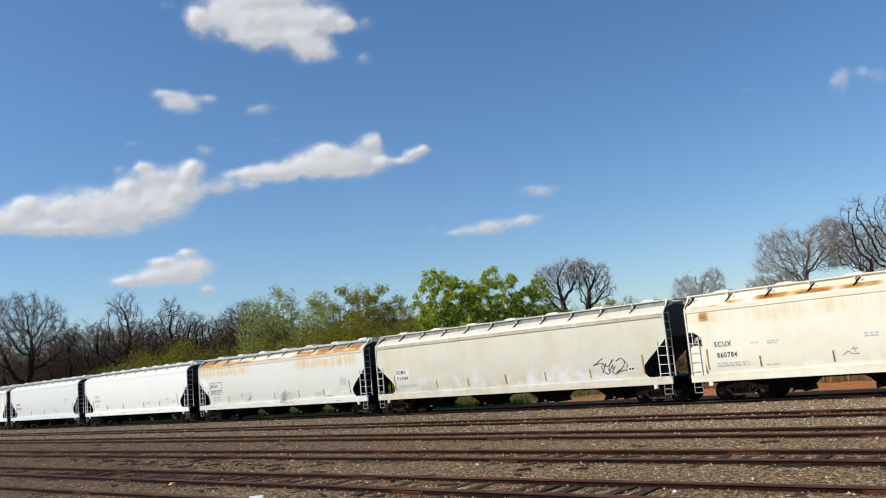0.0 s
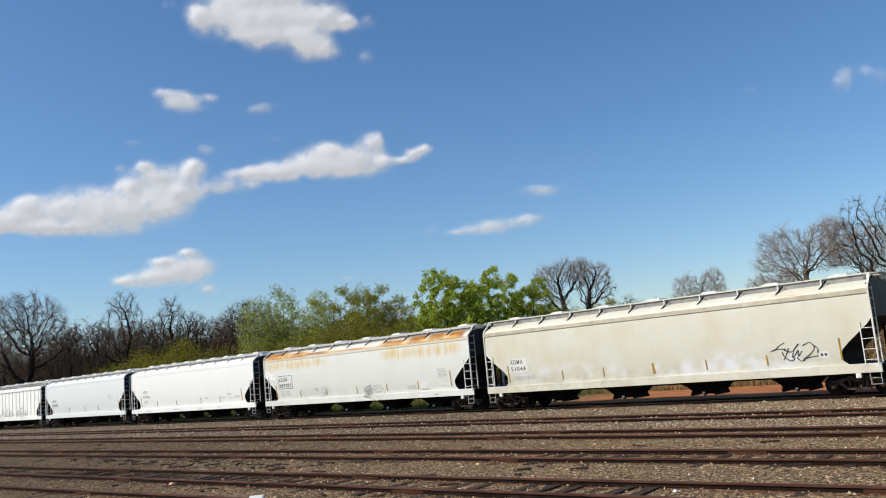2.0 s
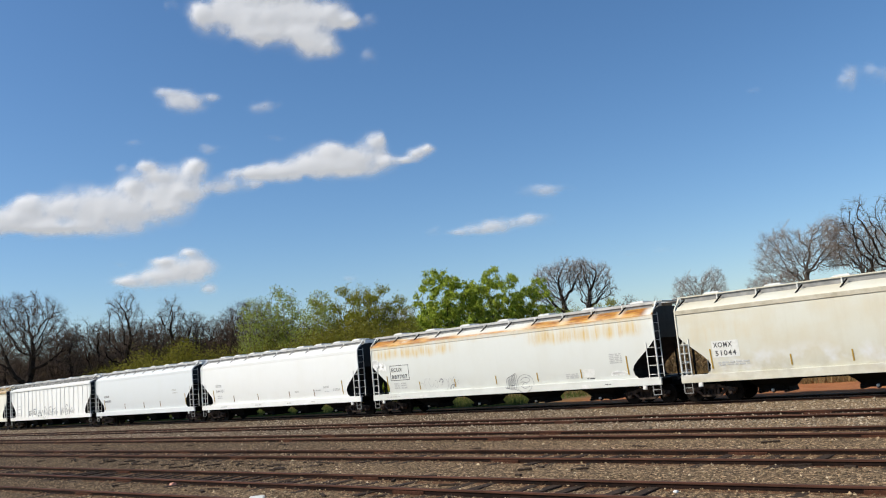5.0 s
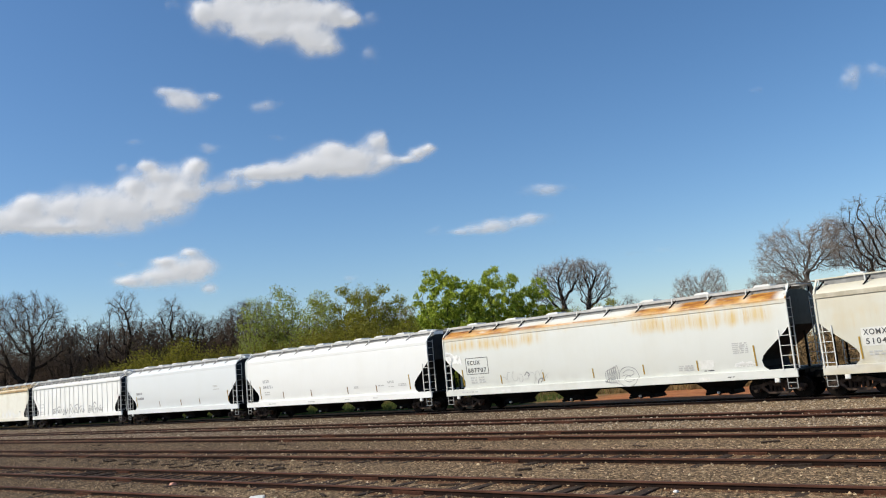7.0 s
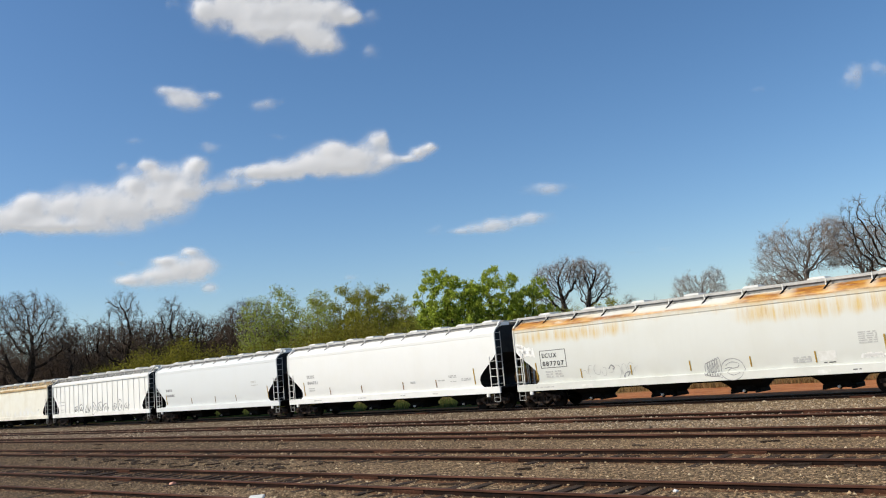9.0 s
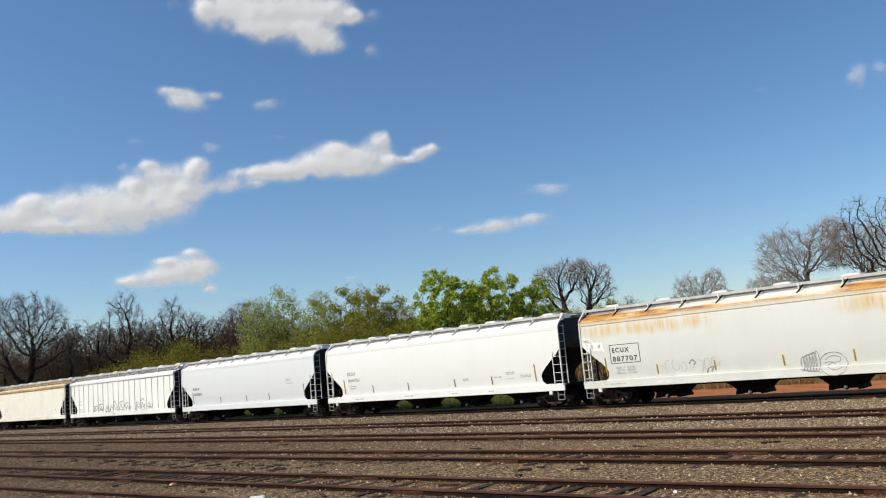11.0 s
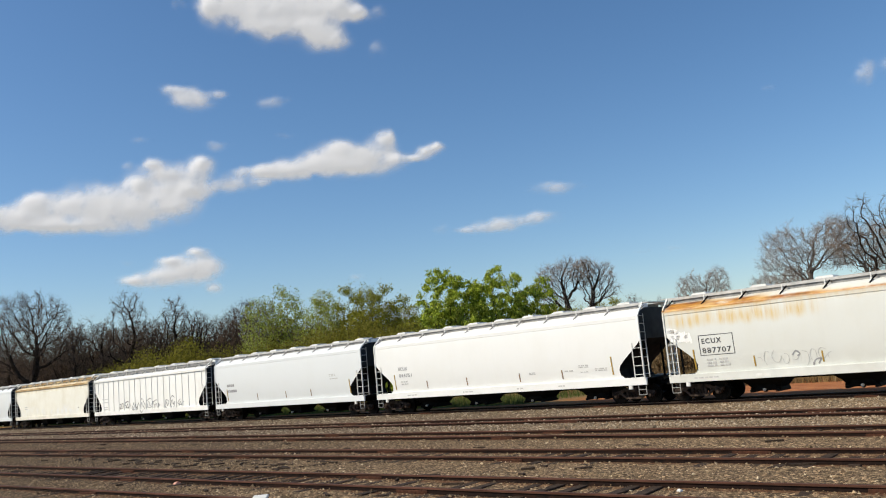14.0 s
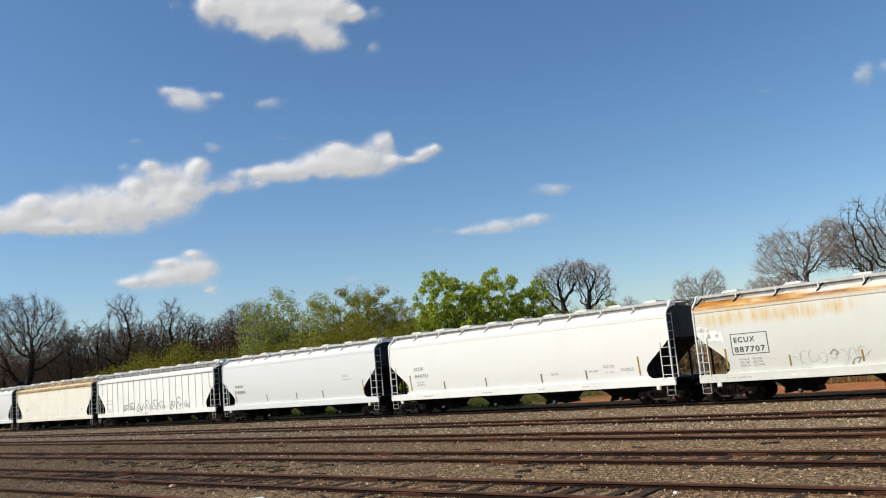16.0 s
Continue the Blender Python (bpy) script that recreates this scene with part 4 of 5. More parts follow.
car_g = hopper_car(19.0, YELLOWED, YELLOWED, STRAIGHT, 3, "yellowed covered hopper car with rusty roof edge", -57.4 - 9.5, ROOFRUST, dark_shadow_braces=False, roof_infill=ROOFRUST)
bars(car_g, -6.6, -5.8, 1.9, 2.3, 2)
bars(car_g, 6.4, 6.7, 1.7, 1.9, 1, INK)
car_h = hopper_car(18.0, COOL, COOL, ROUND, 3, "cool grey-white covered hopper car at the train's tail", -76.4 - 9.0)
for c in (car_a, car_b, car_c, car_d, car_e):
    for s in (-1, 1):
        shared("jacking_pad", PAD, c, pose(s * (c["half"] - .8), 0, 0))


# ---- trees ----
def grow(seed, lobes, points, foot, fork, thick, twigs_each, twig_long, hollow=.45, step=.42, top=14.0):
    """A tree that reaches for points strewn through its crown: rods (a, b, r0, r1) and fine twigs as point pairs.
    lobes: the crown's rounded masses as (x, y, z, half width, half depth, half height)."""
    rng = np.random.default_rng(seed)
    size = np.array([l[3] * l[4] * l[5] for l in lobes])
    pick = rng.choice(len(lobes), points, p=size / size.sum())
    way = rng.normal(0, 1, (points, 3))
    way /= np.linalg.norm(way, axis=1)[:, None]
    lo = np.array(lobes)[pick]
    goal = lo[:, :3] + way * lo[:, 3:] * (rng.random(points) ** hollow)[:, None]
    goal = goal[goal[:, 2] > fork * .75]
    at_, par = [np.array((foot[0], foot[1], -.3))], [-1]
    while at_[-1][2] < fork:
        at_.append(at_[-1] + np.array((rng.normal(0, .05), rng.normal(0, .05), step)))
        par.append(len(at_) - 2)
    near = np.full(len(goal), 1e9)
    who = np.zeros(len(goal), int)
    seen = 0
    for _ in range(90):
        for k in range(seen, len(at_)):
            d = np.linalg.norm(goal - at_[k], axis=1)
            hit = d < near
            near[hit], who[hit] = d[hit], k
        seen = len(at_)
        live = near > step * 1.15
        goal, near, who = goal[live], near[live], who[live]
        if not len(goal):
            break
        for k in np.unique(who):
            pull = goal[who == k] - at_[k]
            pull = (pull / np.linalg.norm(pull, axis=1)[:, None]).mean(0) + rng.normal(0, .2, 3) + (0, 0, .05)
            at_.append(at_[k] + pull / np.linalg.norm(pull) * step)
            par.append(int(k))
    n = len(at_)
    flow, load = np.zeros(n), np.zeros(n)
    for k in range(n - 1, 0, -1):
        flow[k] = max(flow[k], 1)
        load[par[k]] += 1 + load[k]
        flow[par[k]] += flow[k]
    rad = (flow / flow[1]) ** .6 * thick
    rad = np.maximum(rad, .009)
    pos = [Vector(p) for p in at_]
    k0 = top / sorted(p.z for p in pos)[int(n * .995)]
    rods = [(pos[par[k]] * k0, pos[k] * k0, float(rad[par[k]] if flow[par[k]] < 1.6 * flow[k] else rad[k] * 1.15), float(rad[k])) for k in range(1, n)]
    twigs = []
    for k in range(1, n):
        if load[k] > 7:
            continue
        d = (pos[k] - pos[par[k]]).normalized()
        for _ in range(int(twigs_each) + int(rng.random() < twigs_each % 1)):
            e = (d + Vector(rng.normal(0, .55, 3)) + Vector((0, 0, .15))).normalized()
            p = pos[par[k]].lerp(pos[k], float(rng.random())) * k0
            q = p + e * twig_long * float(rng.uniform(.5, 1.2))
            twigs.append((p, q))
            for _ in range(2):
                m = p.lerp(q, float(rng.uniform(.3, .8)))
                twigs.append((m, m + (e + Vector(rng.normal(0, .6, 3))).normalized() * twig_long * float(rng.uniform(.25, .6))))
    return rods, twigs


def rods_mesh(name, rods, material):
    verts, faces = [], []
    for a, b, r, s in rods:
        n = 6 if r > .09 else 4 if r > .04 else 3
        d = (b - a).normalized()
        u = d.orthogonal().normalized()
        w = d.cross(u)
        o = len(verts)
        for p, q in ((a, r), (b, s)):
            for i in range(n):
                t = 2 * math.pi * i / n
                verts.append(p + (u * math.cos(t) + w * math.sin(t)) * q)
        for i in range(n):
            faces.append((o + i, o + (i + 1) % n, o + n + (i + 1) % n, o + n + i))
    return mesh_np(name, verts, faces, material)


def twig_mesh(name, twigs, material, width):
    """Fine twigs as thin spikes."""
    verts, faces = [], []
    for a, b in twigs:
        d = b - a
        u = d.orthogonal()
        u.rotate(Matrix.Rotation(a.x * 7 + b.z * 5, 3, d))
        u = u.normalized() * width
        o = len(verts)
        verts += [a + u, a - u, b]
        faces.append((o, o + 1, o + 2))
    return mesh_np(name, verts, faces, material)


def leaf_mesh(name, points, rng, size, material):
    verts, faces = [], []
    for p in points:
        u = Vector((rng.gauss(0, 1), rng.gauss(0, 1), rng.gauss(0, 1))).normalized() * size * rng.uniform(.6, 1.4)
        w = u.cross(Vector((rng.gauss(0, 1), rng.gauss(0, 1), rng.gauss(0, 1)))).normalized() * u.length * .55
        o = len(verts)
        verts += [p - u, p + w + u * .1, p + u, p - w + u * .1]
        faces.append((o, o + 1, o + 2, o + 3))
    return mesh_np(name, verts, faces, material)


def tree(seed, lobes, points, label, foot=(0, 0), fork=4.0, thick=.26, twigs=2.0, long=.8, width=.009, bark=BARK, twigm=TWIG, hollow=.45, leaves=0, leaf="", size=.12, clumps=0, jitter=.4):
    rods, fine = grow(seed, lobes, points, foot, fork, thick, twigs, long, hollow)
    t = new("tree")
    tagged(t, label, "tree", "trees behind the yard")
    trunk = new("trunk", rods_mesh("trunk", rods, bark))
    trunk.parent = t
    crown = new("crown", twig_mesh("crown", fine, twigm, width))
    crown.parent = t
    if leaves:
        rng = random.Random(seed + 99)
        some = rng.sample(fine, clumps)
        pts = []
        for _ in range(leaves):
            a, b = rng.choice(some)
            pts.append(a.lerp(b, rng.random()) + Vector((rng.gauss(0, 1), rng.gauss(0, 1), rng.gauss(0, .7))) * jitter)
        lv = new("foliage", leaf_mesh("foliage", pts, rng, size, LEAF[leaf]))
        lv.parent = t
    return t


def at(ob, x, y, k=1.0, turn=0.0, kz=None):
    ob.matrix_basis = Matrix.Translation((x, y, bed(x, y) - .05)) @ Matrix.Rotation(radians(turn), 4, "Z") @ Matrix.Diagonal((k, k, kz or k, 1))
    return ob


def again(ob, x, y, k=1.0, turn=0.0, kz=None):
    """A copy of a tree elsewhere, at another size and turn."""
    c = copy_thing(ob, Matrix.Identity(4))
    return at(c, x, y, k, turn, kz)


# each base tree is about 14 m high
FACE = 42.7      # turns a tree's own x across the view
BIGBARE = at(tree(11, [(-.5, 0, 10.4, 5.2, 4.5, 3.6), (-4, 0, 7.2, 3, 3, 2.4), (4.2, 0, 7.6, 2.6, 3, 2.2)], 1500, "large bare spreading tree with dark limbs", fork=3.6, thick=.52, twigs=6.0, long=.95, width=.013), -111.2, 41.5, 1.06, FACE, 1.19)
TALLBARE = at(tree(23, [(0, 0, 11.6, 2.0, 1.8, 2.4), (1.6, 0, 8.4, 2.0, 1.6, 1.7), (-1.6, 0, 7, 1.8, 1.6, 1.6)], 480, "tall slender bare tree with crooked limbs", fork=5.0, thick=.3, twigs=5.5, long=.9, width=.013), -105.9, 52.1, 1.18, FACE)
at(tree(35, [(-.7, 0, 12.3, 2.0, 2.4, 1.7), (-2.7, 0, 11.6, 1.9, 2.4, 1.9), (-3.5, 0, 9.8, 1.5, 2, 1.3), (-1.6, 0, 9.2, 1.6, 1.8, 1.5), (1.2, 0, 11.8, 1.6, 1.8, 1.9)], 1500, "bare tree with a wide rounded crown of fine twigs", foot=(-.2, 0), fork=3.8, thick=.44, hollow=.4, twigs=8.0, long=.8, width=.0095, twigm=PALETWIG), -57.4, 87.3, 1.0, FACE, 1.08)
at(tree(36, [(1.5, 0, 12.2, 1.9, 2.4, 1.7), (3.5, 0, 11.5, 1.8, 2.2, 1.8), (4.3, 0, 9.8, 1.2, 1.8, 1.3), (2.4, 0, 9.2, 1.5, 1.6, 1.6)], 1300, "bare tree with a rounded crown beside its twin", foot=(1.3, 0), fork=3.8, thick=.4, hollow=.4, twigs=8.0, long=.8, width=.0095, twigm=PALETWIG), -57.4, 87.6, 1.0, FACE, 1.07)
PALEBARE = at(tree(47, [(-2.6, 0, 10.2, 3.0, 3, 3.2), (1.9, 0, 11.2, 2.5, 3, 2.7), (-4.2, 0, 7.2, 1.5, 2, 1.3)], 1300, "pale grey bare tree with fanned twigs", foot=(.6, 0), bark=PALEBARK, twigm=PALETWIG, fork=3.0, thick=.34, hollow=.36, twigs=10, long=.95, width=.009), -27.3, 85.7, 1.0, FACE, 1.03)
STEMS = at(tree(59, [(-2.8, 0, 9.5, 2.0, 2, 4.4), (2.4, 0, 9.3, 2.2, 2, 4.4), (0, 0, 10, 2.0, 2, 4.2)], 1100, "bare many-stemmed tree with dark limbs", fork=2.4, thick=.44, twigs=3.0, long=.9, width=.012), -18.6, 82.7, 1.08, FACE)
GREEN = at(tree(61, [(0, 0, 8.6, 4.4, 4.2, 5), (-3.4, 0, 5, 3, 3, 3), (3.2, 0, 5.4, 3, 3, 3.2)], 650, "full young tree in fresh green leaf", fork=1.8, thick=.3, twigs=1.0, hollow=.4, leaves=30000, leaf="fresh_green_leaf", size=.125, clumps=270, jitter=.25), -50.4, 55.9, .7, 0, .83)
OLIVE = at(tree(73, [(0, 0, 8.4, 3.6, 3.6, 5.3), (-2.8, 0, 5, 2.6, 2.6, 3), (2.6, 0, 5.4, 2.6, 2.6, 3)], 520, "tree in sparse olive-green spring leaf", fork=1.4, thick=.26, twigs=2.6, width=.011, leaves=13000, leaf="olive_leaf", size=.12, clumps=380, jitter=.34), -74.7, 66.5, .8, 0, .95)
BUDS = at(tree(85, [(0, 0, 9, 3.0, 3, 4.8), (-2.2, 0, 6, 2.2, 2.2, 3), (2.4, 0, 6.4, 2.2, 2.2, 3)], 520, "bare tree with pale green buds", fork=1.8, thick=.26, bark=PALEBARK, twigm=PALETWIG, twigs=3.2, width=.011, leaves=6500, leaf="pale_bud_leaf", size=.12, clumps=330, jitter=.38), -84.4, 62.4, .85, 0, 1.02)
BROWN = at(tree(97, [(0, 0, 8.5, 4, 4, 5.2), (-2.6, 0, 4.6, 3, 3, 3), (2.8, 0, 4.8, 3, 3, 3)], 520, "brown leafless thicket tree with tangled twigs", fork=1.2, thick=.34, twigs=4.2, long=1.0, width=.016, leaves=500, leaf="dry_leaf", size=.1, clumps=300), -118, 49, .95, 0)

again(TALLBARE, -104.8, 58.5, 1.12, 130)
again(TALLBARE, -104.7, 62.7, .95, 220)
again(BUDS, -86.3, 59.7, .75, 140, .93)
again(BUDS, -77.8, 62.9, .75, 250, .93)
again(OLIVE, -71, 70, .75, 100, .82)
again(PALEBARE, -79.1, 76.5, .6, 200, .85)
again(PALEBARE, -76.5, 79.1, .5, 20, .72)
for x, y, k, a in ((-80, 66.5, .76, 30), (-73, 67, .8, 170), (-68, 68, .55, 260), (-88, 64, .66, 200)):
    again(OLIVE, x, y, k, a, k * 1.15)
again(GREEN, -46.9, 59.0, .6, 110, .8)
again(GREEN, -45.4, 62.5, .5, 200, .73)
again(GREEN, -52.5, 57.5, .42, 290, .62)
again(GREEN, -48.6, 57.5, .5, 60, .66)
again(OLIVE, -50.5, 74, .5, 10, .56)
again(BROWN, -78, 138, .9, 0, .9)
again(PALEBARE, -53.6, 117.6, .85, FACE, 1.0)
again(PALEBARE, -23.8, 88.5, .75, FACE + 180, 1.02)
again(STEMS, -14.8, 84, 1.12, FACE + 180)
again(PALEBARE, -32, 88.7, .65, FACE, .72)
again(BROWN, -21.5, 90, .5, 40, .62)
again(BROWN, -57, 100, .6, 90, .7)
again(BROWN, -52.5, 101, .55, 200, .66)
again(OLIVE, -70, 100, .55, 20, .75)
again(BROWN, -66, 101, .5, 140, .7)

for kind, x, y, k, a in ((BROWN, -120.8, 42.3, 0.95, 56), (BROWN, -116.5, 47.9, 0.92, 15), (TALLBARE, -111.3, 47.5, 0.9, 176), (BROWN, -118.0, 52.1, 0.98, 330), (TALLBARE, -111.9, 51.2, 0.92, 124), (BROWN, -115.8, 54.6, 0.98, 264), (BIGBARE, -110.4, 56.4, 0.92, 275), (BROWN, -107.2, 56.2, 0.9, 34), (TALLBARE, -110.9, 59.9, 0.95, 174), (BROWN, -107.5, 61.8, 0.9, 115), (TALLBARE, -104.3, 61.3, 0.98, 220), (BROWN, -106.3, 65.7, 0.9, 105), (TALLBARE, -102.9, 65.5, 0.9, 245)):
    again(kind, x, y, k, a)


def thickets():
    rng = random.Random(8)
    for i in range(26):
        f = i / 25
        k = rng.uniform(.72, 1.02)
        base = rng.choice((BROWN, BROWN, TALLBARE, TALLBARE, BIGBARE))
        again(base, -160 + 70 * f + rng.uniform(-3, 3), 50 + 18 * f + rng.uniform(-5, 9), k, rng.uniform(0, 360))
    for i in range(18):
        f = i / 17
        again(rng.choice((OLIVE, OLIVE, BUDS)), -96 + 44 * f + rng.uniform(-2, 2), 60 + 20 * f + rng.uniform(-2, 6), rng.uniform(.5, .66), rng.uniform(0, 360))


thickets()


def undergrowth(name, count, x0, x1, y_of, depth, tall, material, seed, label):
    """A tangle of thin stems and side twigs along the wood's edge."""
    rng = random.Random(seed)
    sticks = []
    for _ in range(count):
        x = rng.uniform(x0, x1)
        y = y_of(x) + rng.random() * depth
        h = tall * rng.uniform(.4, 1.0)
        foot = Vector((x, y, bed(x, y) - .1))
        tip = foot + Vector((rng.gauss(0, .18) * h, rng.gauss(0, .18) * h, h))
        sticks.append((foot, tip))
        for _ in range(5):
            p = foot.lerp(tip, rng.uniform(.25, .9))
            sticks.append((p, p + Vector((rng.gauss(0, 1), rng.gauss(0, 1), rng.uniform(.1, 1.2))).normalized() * h * rng.uniform(.15, .35)))
    ob = new(name, twig_mesh(name, sticks, material, .06))
    tagged(ob, label, "undergrowth", kind="stuff")


undergrowth("undergrowth", 30000, -205, -84, lambda x: 47 + max(x + 145, -20) * .27, 16, 11, BRUSH, 3, "dark tangled leafless brush under the trees")
undergrowth("brush", 5000, -72, -6, lambda x: 64 + (x + 60) * .3, 14, 3.8, DRYSTALK, 4, "low brown brush at the field's edge")


def grass(name, count, x0, x1, y0, y1, tall, leaf, seed, label):
    rng = random.Random(seed)
    verts, faces = [], []
    for _ in range(count):
        x, y = rng.uniform(x0, x1), y0 + (y1 - y0) * rng.random() ** 1.6
        z = bed(x, y) - .02
        a, h, w = rng.uniform(0, 3.14), tall * rng.uniform(.4, 1.2), .03
        o = len(verts)
        c, s = math.cos(a) * w, math.sin(a) * w
        verts += [(x - c, y - s, z), (x + c, y + s, z), (x + rng.gauss(0, .25) * h, y + rng.gauss(0, .25) * h, z + h)]
        faces.append((o, o + 1, o + 2))
    ob = new(name, mesh_np(name, verts, faces, LEAF[leaf]))
    tagged(ob, label, "grass", kind="stuff")


grass("dry_grass", 40000, -66, 4, 48, 80, .7, "dry_grass_blade", 5, "tall dry tan grass behind the tracks")
grass("green_grass", 24000, -100, -30, 39, 56, .45, "green_grass_blade", 6, "rough green grass behind the tracks")


def bush(seed, w, h, leaves, leaf, label, size=.14):
    rng = random.Random(seed)
    b = new("bush")
    tagged(b, label, "bush", "bushes behind the yard")
    stems, pts = [], []
    tips = []
    for _ in range(46):
        a = rng.uniform(0, 6.28)
        r = rng.random() ** .6
        tip = Vector((math.cos(a) * r * w, math.sin(a) * r * w, h * (1 - .55 * r * r) * rng.uniform(.75, 1.05)))
        foot = Vector((tip.x * .3, tip.y * .3, -.2))
        mid = foot.lerp(tip, .5) + Vector((rng.gauss(0, .2), rng.gauss(0, .2), .2))
        stems += [(foot, mid, .04, .03), (mid, tip, .03, .008)]
        tips.append((mid, tip))
    for _ in range(leaves):
        a, c = rng.choice(tips)
        pts.append(a.lerp(c, rng.uniform(-.2, 1.05)) + Vector((rng.gauss(0, .45), rng.gauss(0, .45), rng.gauss(0, .35))))
    s = new("stems", rods_mesh("stems", stems, TWIG))
    s.parent = b
    f = new("foliage", leaf_mesh("foliage", pts, rng, size, LEAF[leaf]))
    f.parent = b
    return b


OLIVEBUSH = at(bush(1, 4.0, 6.0, 30000, "dark_olive_leaf", "dense olive-green bush in young leaf", .075), -96, 44.5, 1.0)
GREENBUSH = at(bush(2, 3.6, 5.0, 11000, "fresh_green_leaf", "low bright green bush in leaf", .11), -60, 57, 1.0)
for x, y, k in ((-136, 47, .82), (-128, 44.5, .72), (-122, 46, .78), (-141, 51, .9), (-115, 47, .7)):
    again(BROWN, x, y, k, x * 37)
for x, y, k, a in ((-91, 46.5, 1.25, 60), (-86.5, 49, 1.4, 120), (-83, 53, 1.2, 200), (-78, 55, 1.2, 20), (-71, 58, 1.3, 90), (-66, 60, 1.35, 150), (-63.5, 62, 1.2, 40), (-69, 61.5, 1.5, 230), (-75, 59.5, 1.35, 310), (-60, 63.5, 1.25, 100)):
    again(OLIVEBUSH, x, y, k, a)
for x, y, k, a in ((-64, 55, 1.1, 30), (-56, 57, 1.2, 80), (-54, 60, 1.1, 160), (-72, 56, .9, 10)):
    again(GREENBUSH, x, y, k, a)


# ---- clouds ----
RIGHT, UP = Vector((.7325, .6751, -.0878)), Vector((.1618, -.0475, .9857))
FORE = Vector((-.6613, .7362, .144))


def cloud_material():
    m, n, l, b = mat("cloud_vapour", 1.0)
    b.inputs["Base Color"].default_value = (.5, .5, .51, 1)
    b.inputs["Specular IOR Level"].default_value = 0
    at_ = n.new("ShaderNodeAttribute")
    at_.attribute_name = "thick"
    f = noise_tex(n, l, .012, 4, .48)
    k = n.new("ShaderNodeMath")
    k.operation = "MULTIPLY_ADD"
    k.inputs[1].default_value = 1.3
    l.new(f, k.inputs[0])
    l.new(at_.outputs["Fac"], k.inputs[2])
    r = n.new("ShaderNodeMapRange")
    r.interpolation_type = "SMOOTHSTEP"
    r.inputs[1].default_value, r.inputs[2].default_value = .64, 1.45
    r.inputs[4].default_value = .97
    l.new(k.outputs[0], r.inputs[0])
    rim = n.new("ShaderNodeMapRange")
    rim.interpolation_type = "SMOOTHSTEP"
    rim.inputs[1].default_value, rim.inputs[2].default_value = .03, .88
    l.new(at_.outputs["Fac"], rim.inputs[0])
    veil = n.new("ShaderNodeMath")
    veil.operation = "MULTIPLY"
    l.new(r.outputs[0], veil.inputs[0])
    l.new(rim.outputs[0], veil.inputs[1])
    tr = n.new("ShaderNodeBsdfTransparent")
    # a glow put in for sunlight scattered on inside the vapour
    b.inputs["Emission Color"].default_value = (.985, .985, 1, 1)
    b.inputs["Emission Strength"].default_value = .52
    ms = b
    ms2 = n.new("ShaderNodeMixShader")
    l.new(veil.outputs[0], ms2.inputs[0])
    l.new(tr.outputs[0], ms2.inputs[1])
    l.new(ms.outputs[0], ms2.inputs[2])
    l.new(ms2.outputs[0], n["Material Output"].inputs[0])
    return m


CLOUD = cloud_material()
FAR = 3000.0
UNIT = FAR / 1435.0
CLOUDS = []


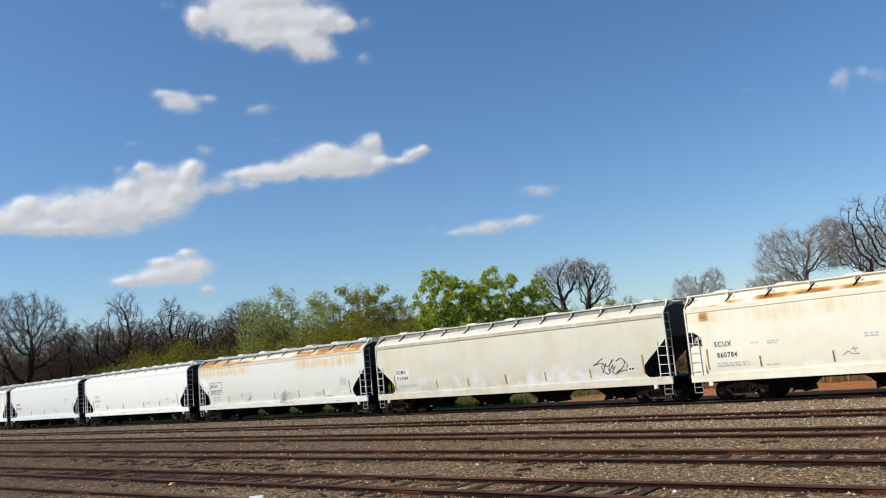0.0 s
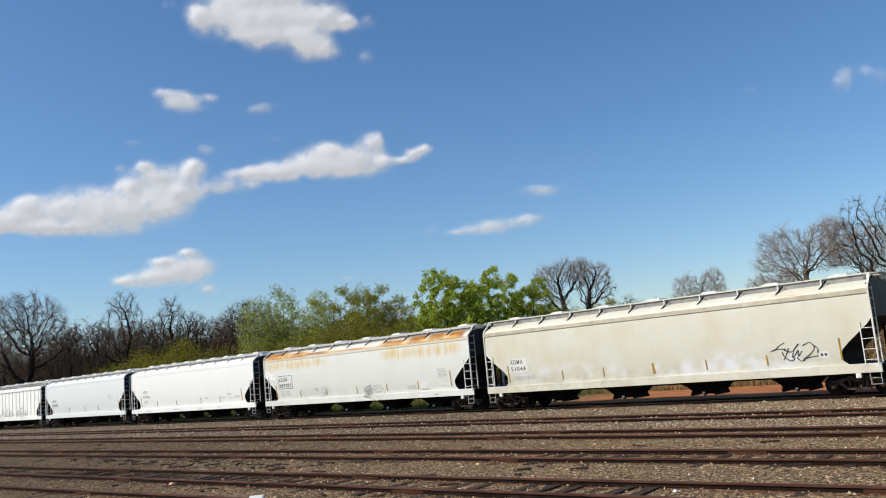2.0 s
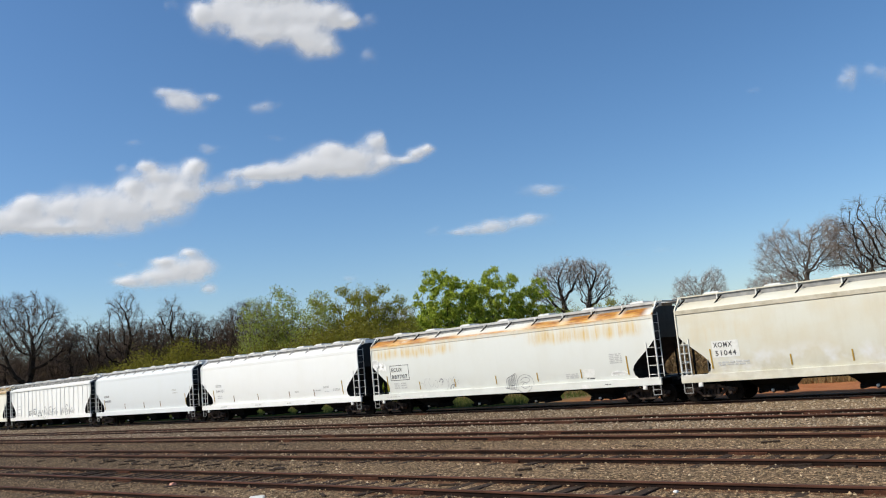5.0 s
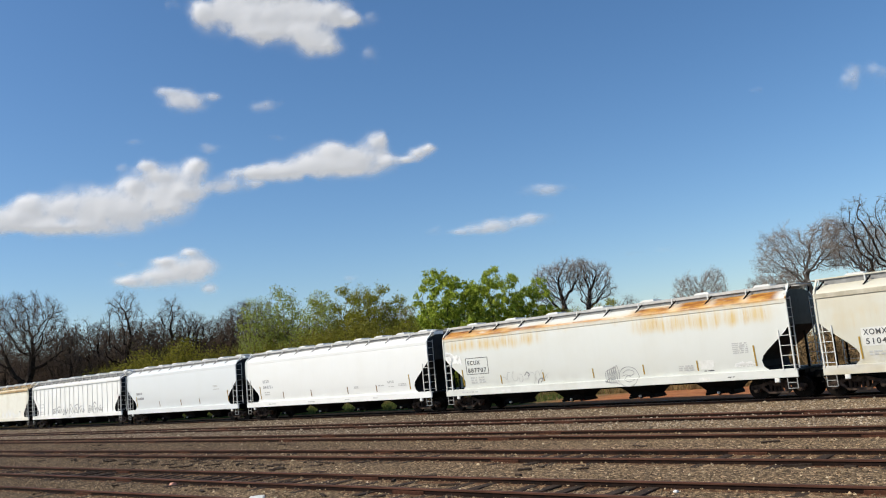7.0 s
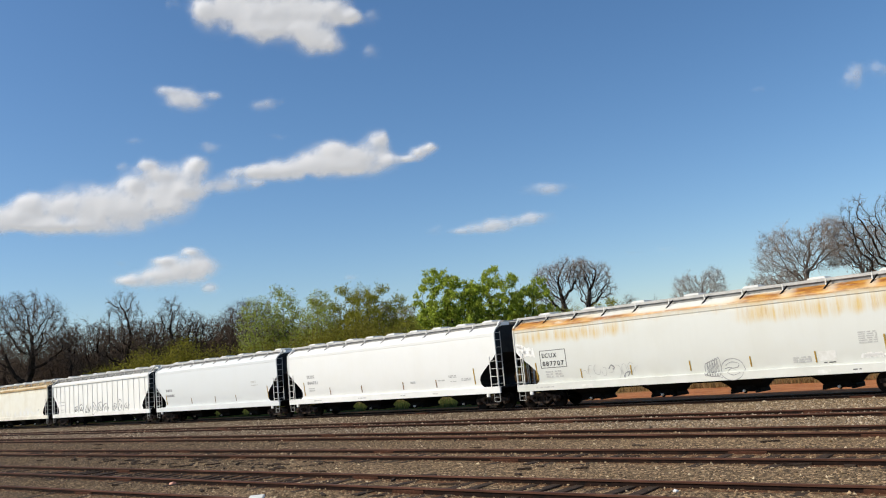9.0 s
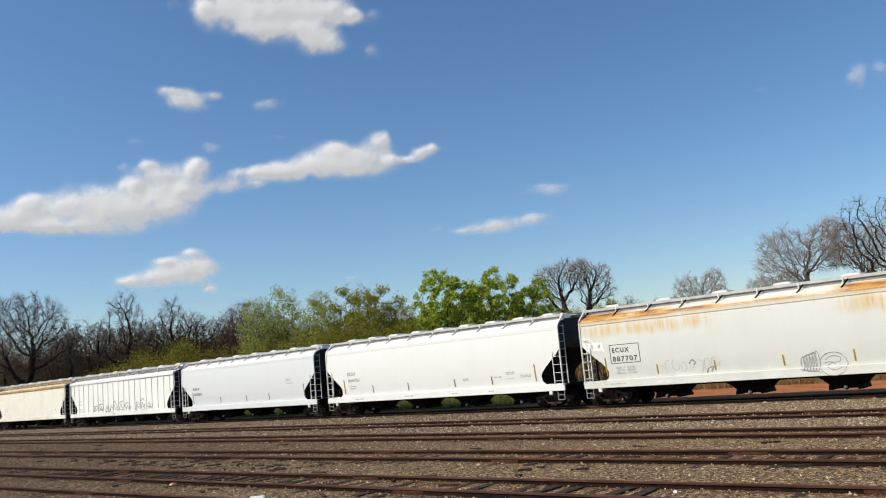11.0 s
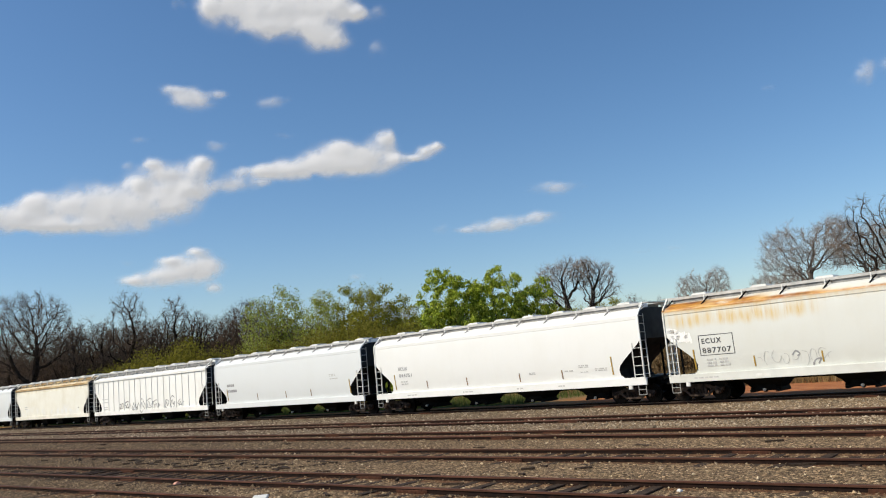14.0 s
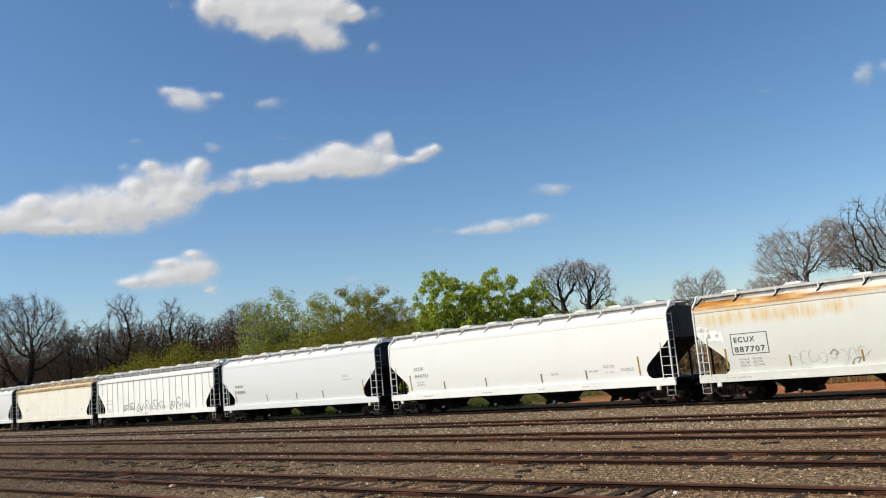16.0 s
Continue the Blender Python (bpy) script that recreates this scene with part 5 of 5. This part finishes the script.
def cloud(puffs, drift, gain=1.0, label="white fair-weather cumulus cloud with soft edges"):
    """A bank of vapour, 3 km off: puffs as (across, up, half width, half height); drift across and up over the clip."""
    if gain < .7:
        puffs, gain = [(a, b, w * 1.3, h * 1.4) for a, b, w, h in puffs], gain - .03 * (gain < .6)
    cx = sum(p[0] for p in puffs) / len(puffs)
    cy = sum(p[1] for p in puffs) / len(puffs)
    step = 4.0
    x0, x1 = min(p[0] - 1.9 * p[2] for p in puffs), max(p[0] + 1.9 * p[2] for p in puffs)
    y0, y1 = min(p[1] - 1.9 * p[3] for p in puffs), max(p[1] + 1.9 * p[3] for p in puffs)
    nx, ny = int((x1 - x0) / step) + 2, int((y1 - y0) / step) + 2
    gx, gy = np.meshgrid(x0 + step * np.arange(nx), y0 + step * np.arange(ny))
    d = np.zeros_like(gx)
    keep = np.ones_like(gx)
    for a, b, w, h in puffs:
        q = ((gx - a) / w) ** 2 + ((gy - b) / h) ** 2
        keep *= 1 - .82 * np.exp(-q * 1.12)
    d = 1 - keep
    wob = np.array([[noise.fractal((x * .045, y * .05, cx), .9, 2.1, 5) for x, y in zip(r, s)] for r, s in zip(gx, gy)])
    lump = np.array([[noise.fractal((x * .03, y * .04, cx + 7), 1.0, 2.1, 3) for x, y in zip(r, s)] for r, s in zip(gx, gy)])
    dens = d * gain + .3 * wob * d * np.clip(1.75 * (1.1 - d), 0, 1)
    relief = min(1.0, sum(p[3] for p in puffs) / len(puffs) / 24)
    high = (d * 30 + 2.5 * lump * d) * relief
    idx = -np.ones(gx.shape, int)
    ok = dens > .05
    verts, faces, dd = [], [], []
    for j in range(ny - 1):
        for i in range(nx - 1):
            if ok[j:j + 2, i:i + 2].any():
                f = []
                for jj, ii in ((j, i), (j, i + 1), (j + 1, i + 1), (j + 1, i)):
                    if idx[jj, ii] < 0:
                        idx[jj, ii] = len(verts)
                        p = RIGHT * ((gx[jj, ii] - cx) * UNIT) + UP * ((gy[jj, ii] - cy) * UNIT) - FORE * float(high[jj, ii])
                        verts.append(p)
                        dd.append(float(dens[jj, ii]))
                    f.append(int(idx[jj, ii]))
                faces.append(f)
    me = mesh_np("cloud", verts, faces, CLOUD)
    a = me.attributes.new("thick", "FLOAT", "POINT")
    a.data.foreach_set("value", dd)
    me.polygons.foreach_set("use_smooth", [True] * len(me.polygons))
    ob = new("cloud", me)
    tagged(ob, label, "cloud", "clouds in the sky", "structure")
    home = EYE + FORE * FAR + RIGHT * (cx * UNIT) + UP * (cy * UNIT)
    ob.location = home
    CLOUDS.append((ob, home, RIGHT * (drift[0] * UNIT) + UP * (drift[1] * UNIT)))


WISP = "thin wisp of cloud with soft edges"
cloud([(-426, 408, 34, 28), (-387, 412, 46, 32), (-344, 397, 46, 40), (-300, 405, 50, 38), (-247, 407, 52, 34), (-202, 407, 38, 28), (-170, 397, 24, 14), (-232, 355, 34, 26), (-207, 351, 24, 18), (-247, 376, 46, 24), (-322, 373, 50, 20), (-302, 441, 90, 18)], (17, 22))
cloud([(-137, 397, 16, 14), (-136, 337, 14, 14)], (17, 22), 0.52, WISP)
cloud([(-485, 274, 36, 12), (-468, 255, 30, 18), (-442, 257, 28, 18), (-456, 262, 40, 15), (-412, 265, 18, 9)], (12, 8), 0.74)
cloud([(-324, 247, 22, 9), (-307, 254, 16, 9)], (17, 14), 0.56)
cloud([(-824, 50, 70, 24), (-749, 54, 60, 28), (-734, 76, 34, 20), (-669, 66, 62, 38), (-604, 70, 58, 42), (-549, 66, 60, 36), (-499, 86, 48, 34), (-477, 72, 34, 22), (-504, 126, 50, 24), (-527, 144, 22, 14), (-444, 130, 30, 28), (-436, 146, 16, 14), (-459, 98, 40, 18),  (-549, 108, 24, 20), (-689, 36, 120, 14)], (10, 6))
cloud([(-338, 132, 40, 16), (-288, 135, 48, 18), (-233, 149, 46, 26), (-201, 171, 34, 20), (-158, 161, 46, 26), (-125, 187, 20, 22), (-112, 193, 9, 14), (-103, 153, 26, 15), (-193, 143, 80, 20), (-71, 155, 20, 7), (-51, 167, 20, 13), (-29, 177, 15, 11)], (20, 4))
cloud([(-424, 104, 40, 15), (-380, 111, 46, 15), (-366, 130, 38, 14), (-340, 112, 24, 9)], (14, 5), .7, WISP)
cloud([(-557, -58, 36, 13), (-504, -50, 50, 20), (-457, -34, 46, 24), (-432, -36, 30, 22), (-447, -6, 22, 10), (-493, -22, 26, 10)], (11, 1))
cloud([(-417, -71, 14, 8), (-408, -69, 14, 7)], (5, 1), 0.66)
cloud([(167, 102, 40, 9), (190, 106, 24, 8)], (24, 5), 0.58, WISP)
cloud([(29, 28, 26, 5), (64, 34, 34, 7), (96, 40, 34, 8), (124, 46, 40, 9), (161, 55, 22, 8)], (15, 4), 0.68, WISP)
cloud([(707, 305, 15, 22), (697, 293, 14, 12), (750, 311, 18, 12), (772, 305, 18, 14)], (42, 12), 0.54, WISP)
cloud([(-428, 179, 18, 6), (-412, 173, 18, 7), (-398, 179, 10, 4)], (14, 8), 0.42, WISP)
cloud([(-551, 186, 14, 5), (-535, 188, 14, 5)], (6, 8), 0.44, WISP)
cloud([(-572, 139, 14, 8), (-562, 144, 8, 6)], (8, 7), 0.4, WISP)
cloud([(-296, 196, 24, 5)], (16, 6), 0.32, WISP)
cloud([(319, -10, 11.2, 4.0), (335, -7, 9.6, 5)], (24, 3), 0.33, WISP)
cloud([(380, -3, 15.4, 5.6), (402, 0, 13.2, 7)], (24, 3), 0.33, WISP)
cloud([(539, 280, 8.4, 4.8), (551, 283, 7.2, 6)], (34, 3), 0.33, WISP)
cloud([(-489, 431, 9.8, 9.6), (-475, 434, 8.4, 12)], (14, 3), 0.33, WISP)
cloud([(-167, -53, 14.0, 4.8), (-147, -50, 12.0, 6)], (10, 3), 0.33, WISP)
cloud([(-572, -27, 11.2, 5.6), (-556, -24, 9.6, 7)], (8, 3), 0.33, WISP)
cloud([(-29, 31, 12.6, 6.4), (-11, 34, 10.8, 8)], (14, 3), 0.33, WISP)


# ---- small things on the yard ----
def lump(name, x, y, r, material, label, seed, flat=.7):
    bm = bmesh.new()
    bmesh.ops.create_icosphere(bm, subdivisions=2, radius=r)
    for v in bm.verts:
        v.co *= 1 + .35 * noise.noise(v.co * (2 / r) + Vector((seed, 0, 0)))
        v.co.z = max(v.co.z, -.4 * r) * flat
    ob = link(name, bm, material)
    ob.location = (x, y, bed(x, y) + r * .2)
    tagged(ob, label, name.replace("_", " "))


def debris(count, seed, y0=10.5, y1=25.0, k0=.2, k1=2.8):
    """Dark scraps of old ties and sticks lying about between the tracks."""
    rng = random.Random(seed)
    bm = bmesh.new()
    for _ in range(count):
        y = rng.uniform(y0, y1)
        x = -y * rng.uniform(k0, k1)
        n_, w, h = rng.uniform(.06, .3), rng.uniform(.02, .05), rng.uniform(.015, .04)
        box(bm, -n_, n_, -w, w, -.02, h, Matrix.Translation((x, y, bed(x, y) + .01)) @ Matrix.Rotation(rng.gauss(.15, .5), 4, "Z"))
    ob = link("wood_debris", bm, TIE)
    tagged(ob, "dark scraps of rotten tie wood among gravel", "debris", kind="stuff")


debris(110, 9)
debris(85, 10, 14.6, 17.0, 1.2, 2.4)
PINK = simple("pink_orange_plastic", (.6, .24, .16), (.75, .42, .3), 8, .6, 0, .2)
lump("litter", -21.7, 11.95, .1, PINK, "crumpled pinkish-orange scrap beside the rail", 3)
lump("stone", -7.33, 13.85, .05, WHITE, "pale lone stone lying beside the rail", 5)
bm = bmesh.new()
soft_box(bm, -.23, .23, -.14, .14, 0, .2, .03)
soft_box(bm, -.26, .26, -.17, .17, .19, .25, .02)
crate = link("marker_box", bm, WHITE)
crate.matrix_world = pose(-15.6, 10.55, bed(-15.6, 10.55) - .09, 0, 0, -40)
tagged(crate, "low white painted marker box standing in gravel", "marker box")


# ---- what moves ----
def motions():
    times = [i * .5 for i in range(33)]
    slack = [.4, .75, .75, .3] + [.05] * 4
    for (car, off), open_ in zip(CARS, slack):
        walk(car, [(t, pose(travel(t) + off + open_ * run_in(t), TRAIN_Y, 0)) for t in times])
    turns, last = [0.0], 0.0
    for i in range(1, 481):
        t = i / 30
        if (travel(t) - travel(last)) / .42 > .95 or i == 480:
            turns.append(t)
            last = t
    for w, x in WHEELS:
        walk(w, [(t, pose(x, 0, .42, 0, math.degrees((travel(t) - travel(0)) / .42), 0)) for t in turns])
    for ob, home, d in CLOUDS:
        walk(ob, [(t, Matrix.Translation(home + d * (t / 16 - .1))) for t in (0, 8, 16)])


motions()
